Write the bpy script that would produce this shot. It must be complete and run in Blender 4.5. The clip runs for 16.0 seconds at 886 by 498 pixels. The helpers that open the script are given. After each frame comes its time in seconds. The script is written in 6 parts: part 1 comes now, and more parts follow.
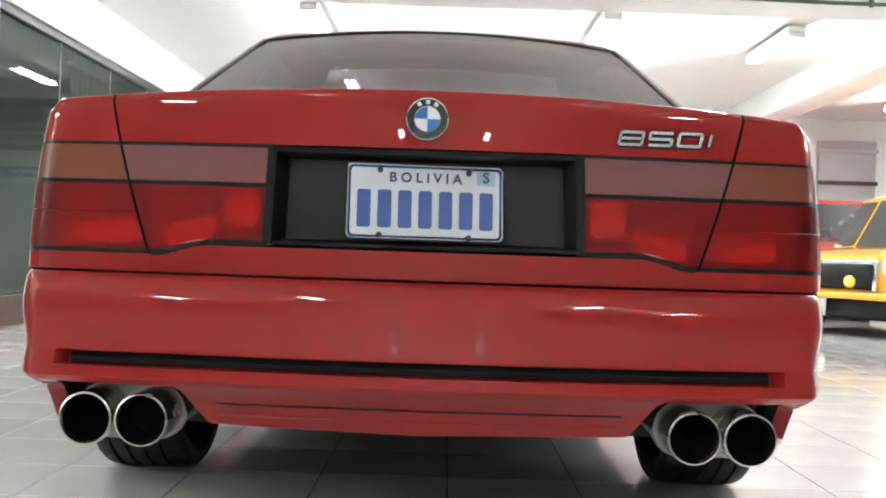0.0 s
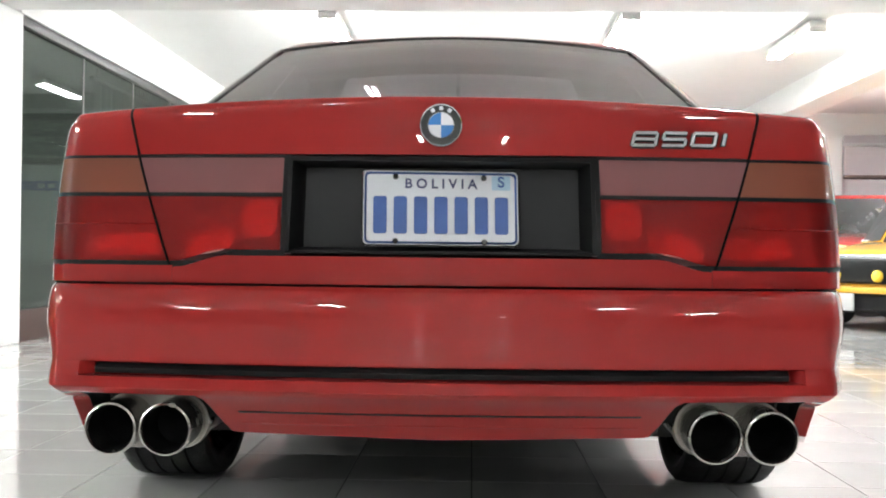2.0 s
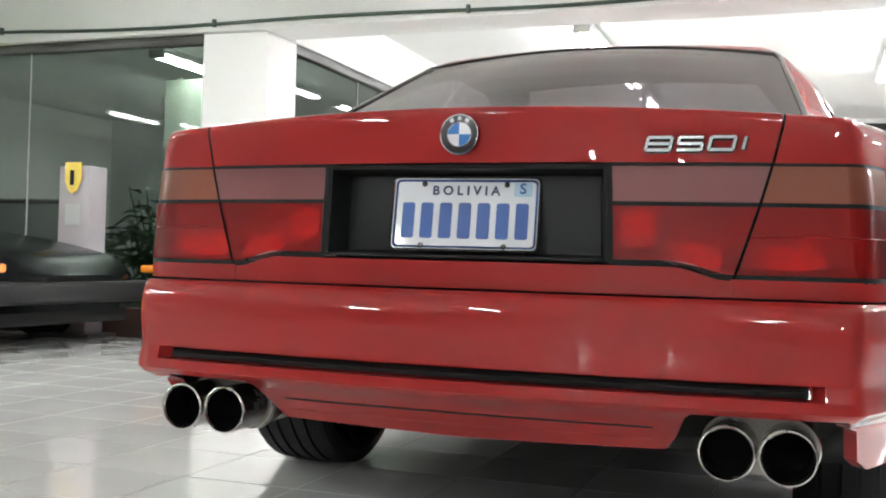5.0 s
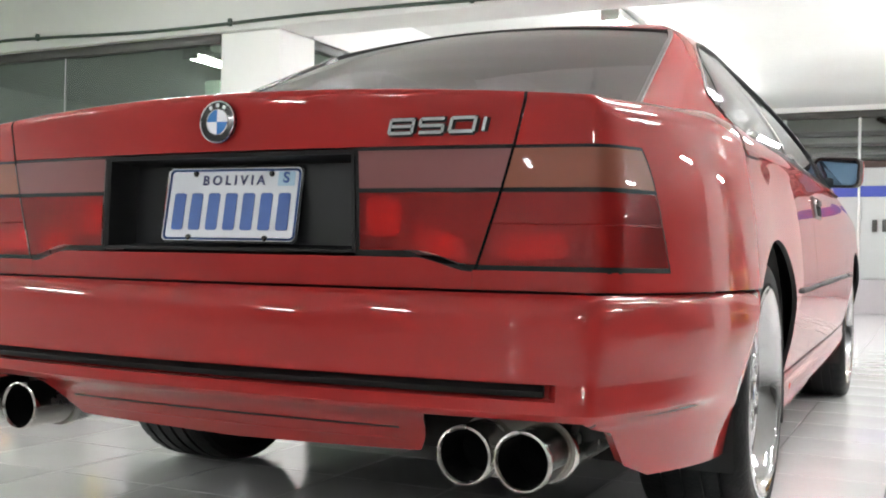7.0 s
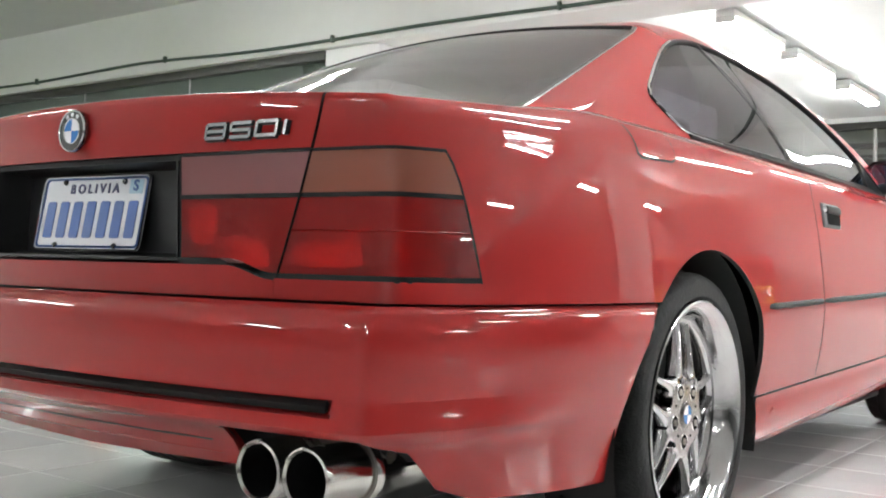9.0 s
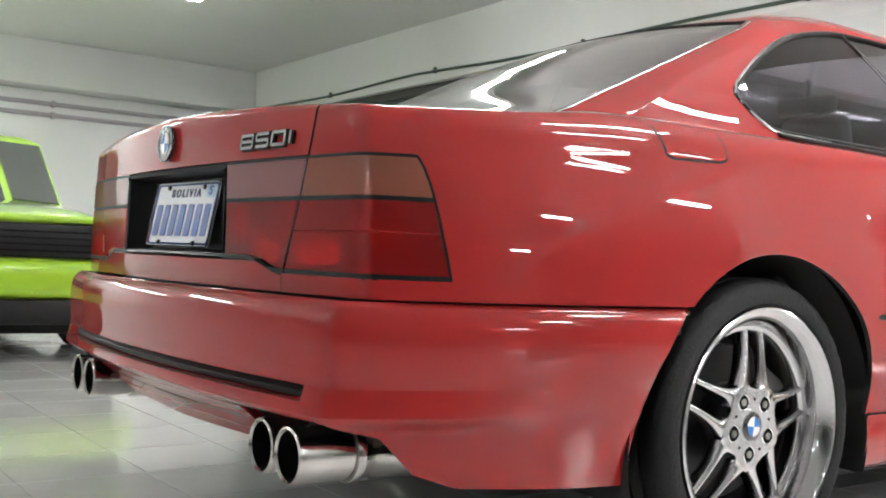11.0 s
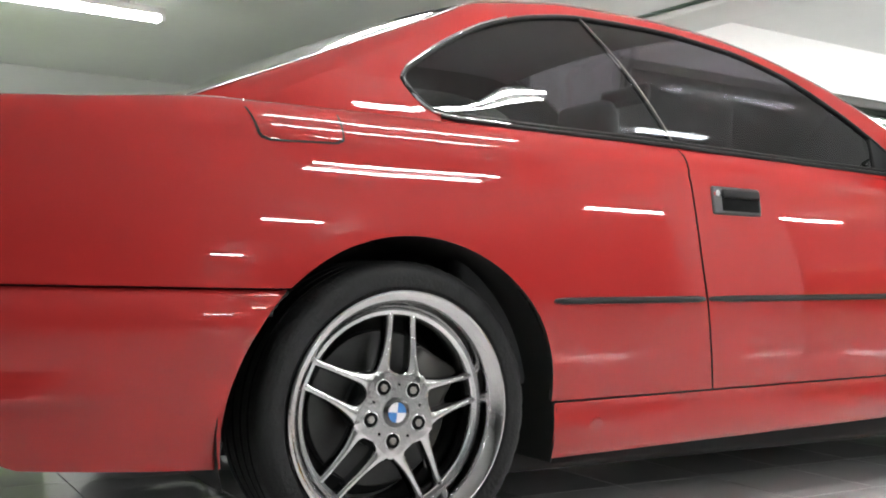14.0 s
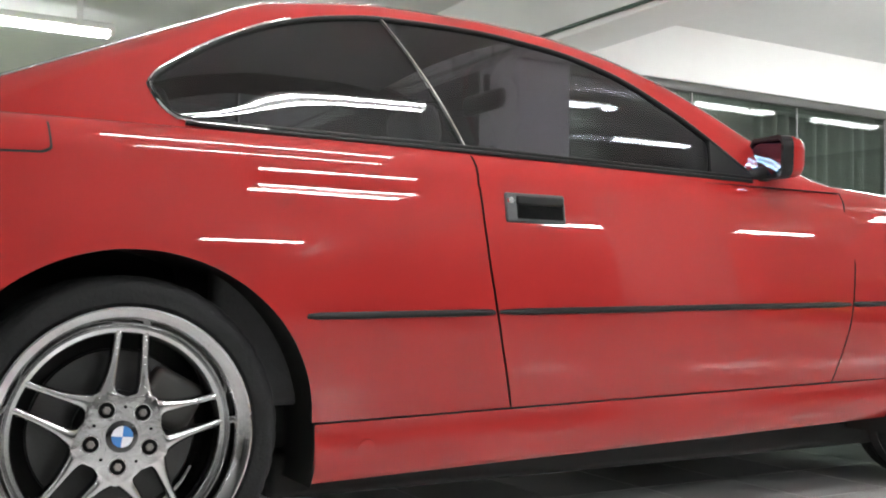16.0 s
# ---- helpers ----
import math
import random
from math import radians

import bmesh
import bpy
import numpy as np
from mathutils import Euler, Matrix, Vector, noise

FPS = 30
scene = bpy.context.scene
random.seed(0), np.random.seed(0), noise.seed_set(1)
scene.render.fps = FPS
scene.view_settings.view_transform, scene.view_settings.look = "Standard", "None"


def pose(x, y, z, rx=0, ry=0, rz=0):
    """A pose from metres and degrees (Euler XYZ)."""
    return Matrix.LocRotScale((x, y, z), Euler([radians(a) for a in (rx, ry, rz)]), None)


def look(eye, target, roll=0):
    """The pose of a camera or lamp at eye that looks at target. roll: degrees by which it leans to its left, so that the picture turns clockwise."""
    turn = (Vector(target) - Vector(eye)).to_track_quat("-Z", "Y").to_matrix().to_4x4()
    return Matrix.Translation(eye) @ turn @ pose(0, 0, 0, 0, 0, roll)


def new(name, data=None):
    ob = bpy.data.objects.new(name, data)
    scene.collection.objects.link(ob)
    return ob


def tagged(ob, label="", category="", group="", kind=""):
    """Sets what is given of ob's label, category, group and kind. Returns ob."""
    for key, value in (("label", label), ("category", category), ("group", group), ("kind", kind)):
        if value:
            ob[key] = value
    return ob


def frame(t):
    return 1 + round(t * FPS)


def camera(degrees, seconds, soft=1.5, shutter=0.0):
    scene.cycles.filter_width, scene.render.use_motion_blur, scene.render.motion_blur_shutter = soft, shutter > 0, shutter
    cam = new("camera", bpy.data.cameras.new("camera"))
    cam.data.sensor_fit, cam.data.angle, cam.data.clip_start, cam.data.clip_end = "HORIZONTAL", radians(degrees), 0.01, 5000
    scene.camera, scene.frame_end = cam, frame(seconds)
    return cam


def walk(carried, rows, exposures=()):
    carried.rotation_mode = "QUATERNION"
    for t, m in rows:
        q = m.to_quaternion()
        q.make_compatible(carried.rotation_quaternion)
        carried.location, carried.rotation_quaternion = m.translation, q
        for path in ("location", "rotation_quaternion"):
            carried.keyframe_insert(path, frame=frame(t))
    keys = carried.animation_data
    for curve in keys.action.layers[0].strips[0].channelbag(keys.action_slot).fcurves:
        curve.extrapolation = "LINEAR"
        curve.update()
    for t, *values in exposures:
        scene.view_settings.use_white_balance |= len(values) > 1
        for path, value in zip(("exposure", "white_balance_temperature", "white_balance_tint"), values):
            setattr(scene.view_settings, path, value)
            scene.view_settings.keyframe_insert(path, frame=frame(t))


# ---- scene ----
cam = camera(47.1, 16.0, soft=2.0)
PATH = [
    (0, (0.044, -1.918, 0.63), (0.037, 0.082, 0.636), 1.9),
    (0.5, (0.064, -1.933, 0.631), (0.158, 0.065, 0.641), 1.2),
    (1, (0.058, -1.932, 0.633), (0.117, 0.067, 0.647), 0.7),
    (1.5, (0.053, -1.93, 0.627), (0.032, 0.07, 0.646), 0.7),
    (2, (0.061, -1.929, 0.632), (0.004, 0.07, 0.645), 0.6),
    (2.5, (0.096, -1.929, 0.63), (-0.003, 0.068, 0.639), 0.6),
    (3, (0.168, -1.936, 0.624), (-0.004, 0.057, 0.635), 0.5),
    (3.5, (0.272, -1.941, 0.622), (-0.061, 0.031, 0.639), 1.0),
    (3.7, (0.319, -1.94, 0.62), (-0.093, 0.017, 0.643), 1.6),
    (5.8, (0.889, -1.81, 0.629), (0.105, 0.03, 0.641), 0.4),
    (6, (0.951, -1.765, 0.631), (0.137, 0.062, 0.637), 0.4),
    (6.5, (1.097, -1.679, 0.631), (0.28, 0.147, 0.635), 0.9),
    (7, (1.237, -1.567, 0.629), (0.368, 0.234, 0.645), 1.1),
    (7.5, (1.375, -1.456, 0.63), (0.471, 0.328, 0.652), 1.1),
    (8, (1.497, -1.346, 0.632), (0.526, 0.402, 0.656), 1.1),
    (8.5, (1.615, -1.26, 0.635), (0.572, 0.447, 0.664), 1.4),
    (9, (1.744, -1.166, 0.634), (0.564, 0.448, 0.669), 1.4),
    (9.5, (1.877, -1.082, 0.636), (0.558, 0.42, 0.676), 1.6),
    (9.7, (1.937, -1.055, 0.635), (0.562, 0.397, 0.68), 2.1),
    (11.8, (2.372, -0.628, 0.653), (0.671, 0.424, 0.653), 2.0),
    (12, (2.417, -0.577, 0.645), (0.704, 0.455, 0.644), 2.1),
    (12.5, (2.512, -0.449, 0.642), (0.775, 0.544, 0.641), 2.0),
    (13, (2.567, -0.328, 0.633), (0.853, 0.704, 0.635), 1.6),
    (13.5, (2.645, -0.178, 0.632), (0.959, 0.896, 0.649), 1.3),
    (14, (2.715, -0.039, 0.604), (1.007, 1.001, 0.658), 1.3),
    (14.5, (2.764, 0.099, 0.616), (1.051, 1.13, 0.67), 0.9),
    (15, (2.81, 0.243, 0.607), (1.118, 1.306, 0.682), 0.8),
    (15.5, (2.86, 0.381, 0.626), (1.172, 1.452, 0.694), 1.0),
    (16, (2.905, 0.542, 0.614), (1.169, 1.531, 0.694), 0.7),
]
walk(cam, [(t, look(eye, target, roll)) for t, eye, target, roll in PATH], [(0, 0.13), (3.5, 0.18), (6, 0.10), (9.6, 0.0), (11.9, -0.1), (13.5, -0.18), (15, -0.40), (16, -0.45)])

# ---- light and exposure ----
world = bpy.data.worlds.new("world")
world.use_nodes = True
scene.world = world
world.node_tree.nodes["Background"].inputs[0].default_value = (0.85, 0.92, 1.0, 1)
world.node_tree.nodes["Background"].inputs[1].default_value = 0.02
TUBE_GLOW = 132.0        # radiance of the fluorescent tubes


# ---- materials ----
def nodes_of(name):
    m = bpy.data.materials.new(name)
    m.use_nodes = True
    t = m.node_tree
    return m, t, t.nodes["Principled BSDF"]


def mat(name, color, rough=0.5, metal=0.0, coat=0.0, coat_rough=0.03, vary=0.06, scale=6.0, bump=0.0, bump_scale=60.0,
        spec=0.5, rough_vary=0.0, per_piece=0.0):
    """A surface with colour variation at two scales, an uneven gloss and fine relief."""
    m, t, b = nodes_of(name)
    n, l = t.nodes, t.links
    co = n.new("ShaderNodeTexCoord")
    big = n.new("ShaderNodeTexNoise")
    big.inputs["Scale"].default_value, big.inputs["Detail"].default_value = scale, 4
    l.new(co.outputs["Object"], big.inputs["Vector"])
    fine = n.new("ShaderNodeTexNoise")
    fine.inputs["Scale"].default_value, fine.inputs["Detail"].default_value = scale * 14, 3
    l.new(co.outputs["Object"], fine.inputs["Vector"])
    add = n.new("ShaderNodeMath")
    add.operation = "MULTIPLY_ADD"
    l.new(fine.outputs["Fac"], add.inputs[0])
    add.inputs[1].default_value = 0.35
    l.new(big.outputs["Fac"], add.inputs[2])
    ramp = n.new("ShaderNodeMapRange")
    ramp.inputs["From Min"].default_value, ramp.inputs["From Max"].default_value = 0.35, 1.0
    ramp.inputs["To Min"].default_value, ramp.inputs["To Max"].default_value = 1 - vary, 1 + vary
    l.new(add.outputs[0], ramp.inputs["Value"])
    value = ramp.outputs["Result"]
    if per_piece:
        info = n.new("ShaderNodeObjectInfo")
        isl = n.new("ShaderNodeNewGeometry")
        tot = n.new("ShaderNodeMath")
        tot.operation = "ADD"
        l.new(info.outputs["Random"], tot.inputs[0])
        l.new(isl.outputs["Random Per Island"], tot.inputs[1])
        fr = n.new("ShaderNodeMath")
        fr.operation = "FRACT"
        l.new(tot.outputs[0], fr.inputs[0])
        pr = n.new("ShaderNodeMapRange")
        pr.inputs["To Min"].default_value, pr.inputs["To Max"].default_value = 1 - per_piece, 1 + per_piece
        l.new(fr.outputs[0], pr.inputs["Value"])
        mul = n.new("ShaderNodeMath")
        mul.operation = "MULTIPLY"
        l.new(value, mul.inputs[0])
        l.new(pr.outputs["Result"], mul.inputs[1])
        value = mul.outputs[0]
    sc = n.new("ShaderNodeVectorMath")
    sc.operation = "SCALE"
    sc.inputs[0].default_value = color
    l.new(value, sc.inputs["Scale"])
    l.new(sc.outputs["Vector"], b.inputs["Base Color"])
    b.inputs["Roughness"].default_value = rough
    if rough_vary:
        rr = n.new("ShaderNodeMapRange")
        rr.inputs["From Min"].default_value, rr.inputs["From Max"].default_value = 0.3, 0.7
        rr.inputs["To Min"].default_value, rr.inputs["To Max"].default_value = max(0.01, rough - rough_vary), rough + rough_vary
        l.new(big.outputs["Fac"], rr.inputs["Value"])
        l.new(rr.outputs["Result"], b.inputs["Roughness"])
    b.inputs["Metallic"].default_value = metal
    b.inputs["Specular IOR Level"].default_value = spec
    b.inputs["Coat Weight"].default_value, b.inputs["Coat Roughness"].default_value = coat, coat_rough
    if bump:
        bn = n.new("ShaderNodeTexNoise")
        bn.inputs["Scale"].default_value, bn.inputs["Detail"].default_value = bump_scale, 3
        l.new(co.outputs["Object"], bn.inputs["Vector"])
        bp = n.new("ShaderNodeBump")
        bp.inputs["Strength"].default_value, bp.inputs["Distance"].default_value = bump, 0.01
        l.new(bn.outputs["Fac"], bp.inputs["Height"])
        l.new(bp.outputs["Normal"], b.inputs["Normal"])
    return m


def glass(name, tint, gloss_rough=0.0, ior=1.5, gloss=1.0):
    """A thin tinted pane: what is behind shows through the tint, and the pane mirrors by Fresnel."""
    m = bpy.data.materials.new(name)
    m.use_nodes = True
    t = m.node_tree
    n, l = t.nodes, t.links
    n.remove(n["Principled BSDF"])
    tr, gl, mix, lw, pw, fr = (n.new("ShaderNode" + k) for k in ("BsdfTransparent", "BsdfGlossy", "MixShader", "LayerWeight", "Math", "Math"))
    f0 = ((ior - 1) / (ior + 1)) ** 2
    lw.inputs["Blend"].default_value = 0.5
    pw.operation, fr.operation = "POWER", "MULTIPLY_ADD"
    pw.inputs[1].default_value, fr.inputs[1].default_value, fr.inputs[2].default_value = 5.0, 1 - f0, f0
    l.new(lw.outputs["Facing"], pw.inputs[0])
    l.new(pw.outputs[0], fr.inputs[0])
    tr.inputs["Color"].default_value = (*tint, 1)
    gl.inputs["Roughness"].default_value = gloss_rough
    gl.inputs["Color"].default_value = (gloss, gloss, gloss, 1)
    l.new(fr.outputs[0], mix.inputs[0])
    l.new(tr.outputs[0], mix.inputs[1])
    l.new(gl.outputs[0], mix.inputs[2])
    l.new(mix.outputs[0], n["Material Output"].inputs["Surface"])
    return m


def lens_mat(name, tint, body, share):
    """Moulded lamp plastic: partly clear in its own colour, partly milky, glossy on top, with fine ribs."""
    m, t, b = nodes_of(name)
    n, l = t.nodes, t.links
    b.inputs["Base Color"].default_value = (*body, 1)
    b.inputs["Roughness"].default_value = 0.25
    b.inputs["Coat Weight"].default_value, b.inputs["Coat Roughness"].default_value = 1.0, 0.02
    co = n.new("ShaderNodeTexCoord")
    wave = n.new("ShaderNodeTexWave")
    wave.inputs["Scale"].default_value, wave.inputs["Distortion"].default_value = 48, 0.15
    wave.bands_direction = "Z"
    l.new(co.outputs["Object"], wave.inputs["Vector"])
    bp = n.new("ShaderNodeBump")
    bp.inputs["Strength"].default_value, bp.inputs["Distance"].default_value = 0.035, 0.004
    l.new(wave.outputs["Fac"], bp.inputs["Height"])
    l.new(bp.outputs["Normal"], b.inputs["Normal"])
    tr, mix = n.new("ShaderNodeBsdfRefraction"), n.new("ShaderNodeMixShader")
    tr.inputs["Roughness"].default_value, tr.inputs["IOR"].default_value = 0.42, 1.12
    tr.inputs["Color"].default_value = (*tint, 1)
    mix.inputs[0].default_value = share
    l.new(b.outputs[0], mix.inputs[1])
    l.new(tr.outputs[0], mix.inputs[2])
    l.new(mix.outputs[0], n["Material Output"].inputs["Surface"])
    return m


def glow(name, color, strength):
    m, t, b = nodes_of(name)
    b.inputs["Base Color"].default_value = (0.9, 0.9, 0.9, 1)
    b.inputs["Emission Color"].default_value = (*color, 1)
    b.inputs["Emission Strength"].default_value = strength
    return m


RED = mat("red_paint", (0.315, 0.0185, 0.0175), 0.5, coat=0.88, coat_rough=0.006, vary=0.03, scale=2.5, spec=0.04)
BLACK_TRIM = mat("black_trim", (0.008, 0.008, 0.0085), 0.48, spec=0.22, vary=0.15, scale=20, bump=0.05, bump_scale=300)
PLATE_PANEL = mat("black_panel", (0.014, 0.014, 0.0155), 0.33, spec=0.35, vary=0.15, scale=12, bump=0.1, bump_scale=420)
INNER_DARK = mat("inner_dark", (0.008, 0.008, 0.008), 0.8, vary=0.2)
RUBBER = mat("tyre_rubber", (0.009, 0.009, 0.0095), 0.62, spec=0.25, vary=0.25, scale=14, bump=0.25, bump_scale=120)
RIM = mat("polished_rim", (0.50, 0.495, 0.50), 0.05, metal=1.0, vary=0.06, scale=18, bump=0.03, bump_scale=90, rough_vary=0.05)
RIM_DARK = mat("rim_barrel", (0.06, 0.06, 0.06), 0.42, metal=1.0, vary=0.2, scale=12)
CHROME = mat("chrome", (0.75, 0.75, 0.76), 0.08, metal=1.0, vary=0.05, scale=25, rough_vary=0.04)
STEEL = mat("exhaust_steel", (0.55, 0.53, 0.50), 0.22, metal=1.0, vary=0.15, scale=16, rough_vary=0.1)
STEEL_DULL = mat("muffler_steel", (0.32, 0.30, 0.28), 0.45, metal=1.0, vary=0.3, scale=9, rough_vary=0.12)
# black of the sooty bores, also painted where seams and recesses lie in shade
SOOT_SHADE = mat("soot_and_shade", (0.007, 0.007, 0.007), 0.9, spec=0.05, vary=0.3, scale=30)
PLATE_WHITE = mat("plate_white", (0.72, 0.74, 0.78), 0.35, vary=0.04, scale=20, coat=0.4)
PLATE_BLUE = mat("plate_blue", (0.045, 0.11, 0.36), 0.4, vary=0.08, scale=40)
PLATE_NAVY = mat("plate_navy", (0.03, 0.035, 0.12), 0.4, vary=0.08, scale=40)
STICKER = mat("sticker_blue", (0.42, 0.60, 0.72), 0.4, vary=0.05, scale=50)
BADGE_SILVER = mat("badge_silver", (0.70, 0.70, 0.71), 0.16, metal=1.0, vary=0.04, scale=25)
BADGE_WHITE = mat("badge_white", (0.78, 0.80, 0.84), 0.15, coat=1.0, vary=0.03)
BADGE_BLUE = mat("badge_blue", (0.05, 0.20, 0.52), 0.15, coat=1.0, vary=0.05)
BADGE_BLACK = mat("badge_black", (0.01, 0.01, 0.012), 0.15, coat=1.0, vary=0.05)
CAR_GLASS = glass("car_glass", (0.34, 0.33, 0.36), 0.0, 1.6)
REAR_GLASS = glass("rear_glass", (0.19, 0.175, 0.18), 0.03, 1.95)
SHOP_GLASS = glass("shop_glass", (0.47, 0.51, 0.48), 0.0, 1.45, 0.5)
CLEAR_GLASS = glass("clear_glass", (0.80, 0.82, 0.80), 0.0, 1.45, 0.5)
MIRROR_BLUE = mat("mirror_blue", (0.14, 0.22, 0.32), 0.02, metal=1.0, vary=0.02)
SEAT = mat("seat_leather", (0.05, 0.05, 0.052), 0.5, vary=0.2, scale=14, bump=0.2, bump_scale=90)
LENS_RED = lens_mat("lens_red", (0.88, 0.045, 0.04), (0.30, 0.010, 0.010), 0.58)
LENS_SMOKE = lens_mat("lens_smoke", (0.75, 0.36, 0.36), (0.27, 0.10, 0.10), 0.35)
LENS_AMBER = lens_mat("lens_amber", (0.75, 0.32, 0.16), (0.29, 0.085, 0.05), 0.35)
HOUSING = mat("lamp_housing", (0.27, 0.20, 0.20), 0.5, vary=0.25, scale=25)
HOT_RED = mat("lamp_inner_red", (0.95, 0.80, 0.76), 0.32, metal=0.7, vary=0.15, scale=30)

TILE = mat("white_tile", (0.85, 0.85, 0.84), 0.13, vary=0.05, scale=3.0, coat=0.6, coat_rough=0.04, rough_vary=0.05, per_piece=0.035,
           bump=0.01, bump_scale=25)
GROUT = mat("grout", (0.13, 0.13, 0.125), 0.85, vary=0.2, scale=12)
WALL_WHITE = mat("wall_white", (0.82, 0.82, 0.805), 0.6, vary=0.03, scale=1.2, bump=0.08, bump_scale=160)
CEIL_WHITE = mat("ceiling_white", (0.70, 0.705, 0.69), 0.7, vary=0.05, scale=0.8, bump=0.06, bump_scale=120)
FRAME_DARK = mat("frame_dark", (0.035, 0.034, 0.03), 0.4, vary=0.1, scale=10)
BASE_BROWN = mat("base_brown", (0.055, 0.028, 0.022), 0.45, vary=0.2, scale=5)
PANEL_WHITE = mat("panel_white", (0.47, 0.48, 0.48), 0.4, vary=0.04, scale=2)
PANEL_GREY = mat("panel_grey", (0.42, 0.39, 0.41), 0.5, vary=0.05, scale=3)
BLUE_BAND = mat("blue_band", (0.03, 0.05, 0.32), 0.4, vary=0.06, scale=4)
DARK_ROOM = mat("dark_room", (0.42, 0.44, 0.42), 0.7, vary=0.12, scale=1.5)
PALE_GREEN = mat("pale_green", (0.40, 0.46, 0.38), 0.6, vary=0.05, scale=1.5)
CURTAIN = mat("curtain", (0.42, 0.43, 0.41), 0.8, vary=0.08, scale=4)
CABLE = mat("cable_dark", (0.045, 0.07, 0.055), 0.5, vary=0.2, scale=10)
HANDLE_GREY = mat("handle_grey", (0.045, 0.045, 0.047), 0.4, vary=0.1, scale=20)
FIXTURE = mat("fixture_white", (0.70, 0.70, 0.68), 0.45, vary=0.04, scale=6)
WALL_GREY = mat("wall_grey", (0.27, 0.27, 0.265), 0.6, vary=0.05, scale=1.2, bump=0.08, bump_scale=160)
TUBE = glow("tube", (0.985, 1.0, 1.0), TUBE_GLOW)
SCREEN = glow("screen", (0.85, 1.0, 0.95), 2.2)
YELLOW = mat("yellow_paint", (0.72, 0.36, 0.01), 0.35, coat=1.0, vary=0.05, scale=3)
RED2 = mat("scarlet_paint", (0.48, 0.018, 0.012), 0.35, coat=1.0, vary=0.05, scale=3)
LIME = mat("lime_paint", (0.30, 0.52, 0.012), 0.35, coat=1.0, vary=0.05, scale=3)
BLACK_PAINT = mat("black_paint", (0.004, 0.005, 0.005), 0.22, spec=0.06, coat=0.0, vary=0.1, scale=3)
LAMP_YELLOW = mat("yellow_lamp", (0.85, 0.62, 0.05), 0.15, coat=1.0, vary=0.1, scale=30)
LAMP_CLEAR = mat("headlamp", (0.62, 0.66, 0.68), 0.12, metal=0.4, coat=1.0, vary=0.15, scale=40)
ORANGE = mat("indicator_orange", (0.80, 0.25, 0.02), 0.2, coat=1.0, vary=0.1, scale=30)
BG_GLASS = mat("dark_window", (0.03, 0.034, 0.036), 0.05, coat=1.0, vary=0.2, scale=5)
LEAF = mat("leaf", (0.03, 0.075, 0.025), 0.5, vary=0.3, scale=9)
POT = mat("pot", (0.25, 0.24, 0.22), 0.6, vary=0.1)


# ---- mesh helpers ----
def as_mesh(name, verts, faces, smooth=40):
    me = bpy.data.meshes.new(name)
    me.from_pydata([tuple(v) for v in verts], [], faces)
    me.validate()
    me.update()
    if smooth:
        me.shade_smooth()
        me.set_sharp_from_angle(angle=radians(smooth))
    return me


def part(name, data, material, parent=None, label=""):
    """Links a mesh or a bmesh as one object, under a thing or a part of it."""
    if isinstance(data, bmesh.types.BMesh):
        me = bpy.data.meshes.new(name)
        data.to_mesh(me)
        data.free()
    else:
        me = as_mesh(name, *data) if isinstance(data, tuple) else data
    if material and not me.materials:
        me.materials.append(material)
    ob = new(name, me)
    if parent:
        ob.parent = parent
    if label:
        ob["label"] = label
    return ob


def thing(name, label, category, group="", kind="", at=(0, 0, 0), turn=0):
    ob = new(name)
    ob.matrix_world = pose(*at, 0, 0, turn)
    ob.empty_display_size = 0.1
    return tagged(ob, label, category, group, kind)


def curve(xs, ys):
    """A smooth monotone curve through a few values."""
    xs, ys = np.array(xs, float), np.array(ys, float)
    d = np.diff(ys) / np.diff(xs)
    m = np.r_[d[0], [0 if a * b <= 0 else 2 * a * b / (a + b) for a, b in zip(d[:-1], d[1:])], d[-1]]

    def f(x):
        x = min(max(x, xs[0]), xs[-1])
        i = min(int(np.searchsorted(xs, x, side="right")) - 1, len(d) - 1)
        h = xs[i + 1] - xs[i]
        t = (x - xs[i]) / h
        return float((2 * t**3 - 3 * t**2 + 1) * ys[i] + (t**3 - 2 * t**2 + t) * h * m[i]
                     + (-2 * t**3 + 3 * t**2) * ys[i + 1] + (t**3 - t**2) * h * m[i + 1])
    return f


def lerp(a, b, t):
    return a + (b - a) * t


def smooth01(t):
    t = min(max(t, 0.0), 1.0)
    return t * t * (3 - 2 * t)


def grid(rows, keep=None, mirror=False, out=None):
    """Vertices and faces of rows of points; keep(i, j) says which cells stay; out: a point that the faces look away from."""
    ni, nj = len(rows), len(rows[0])
    verts = [(-p[0], p[1], p[2]) if mirror else tuple(p) for r in rows for p in r]
    faces = []
    for i in range(ni - 1):
        for j in range(nj - 1):
            if keep is None or keep(i, j):
                faces.append((i * nj + j, i * nj + j + 1, (i + 1) * nj + j + 1, (i + 1) * nj + j))
    used = sorted({k for f in faces for k in f})
    at = {k: n for n, k in enumerate(used)}
    verts = [verts[k] for k in used]
    faces = [tuple(at[k] for k in f) for f in faces]
    if out is not None and faces:
        v = np.array(verts)
        f = np.array(faces)
        n = np.cross(v[f[:, 2]] - v[f[:, 0]], v[f[:, 3]] - v[f[:, 1]])
        o = np.array([-out[0] if mirror else out[0], out[1], out[2]])
        if ((v[f].mean(1) - o) * n).sum() < 0:
            faces = [f[::-1] for f in faces]
    return verts, faces


def joined(*sets):
    verts, faces = [], []
    for v, f in sets:
        k = len(verts)
        verts += v
        faces += [tuple(i + k for i in face) for face in f]
    return verts, faces


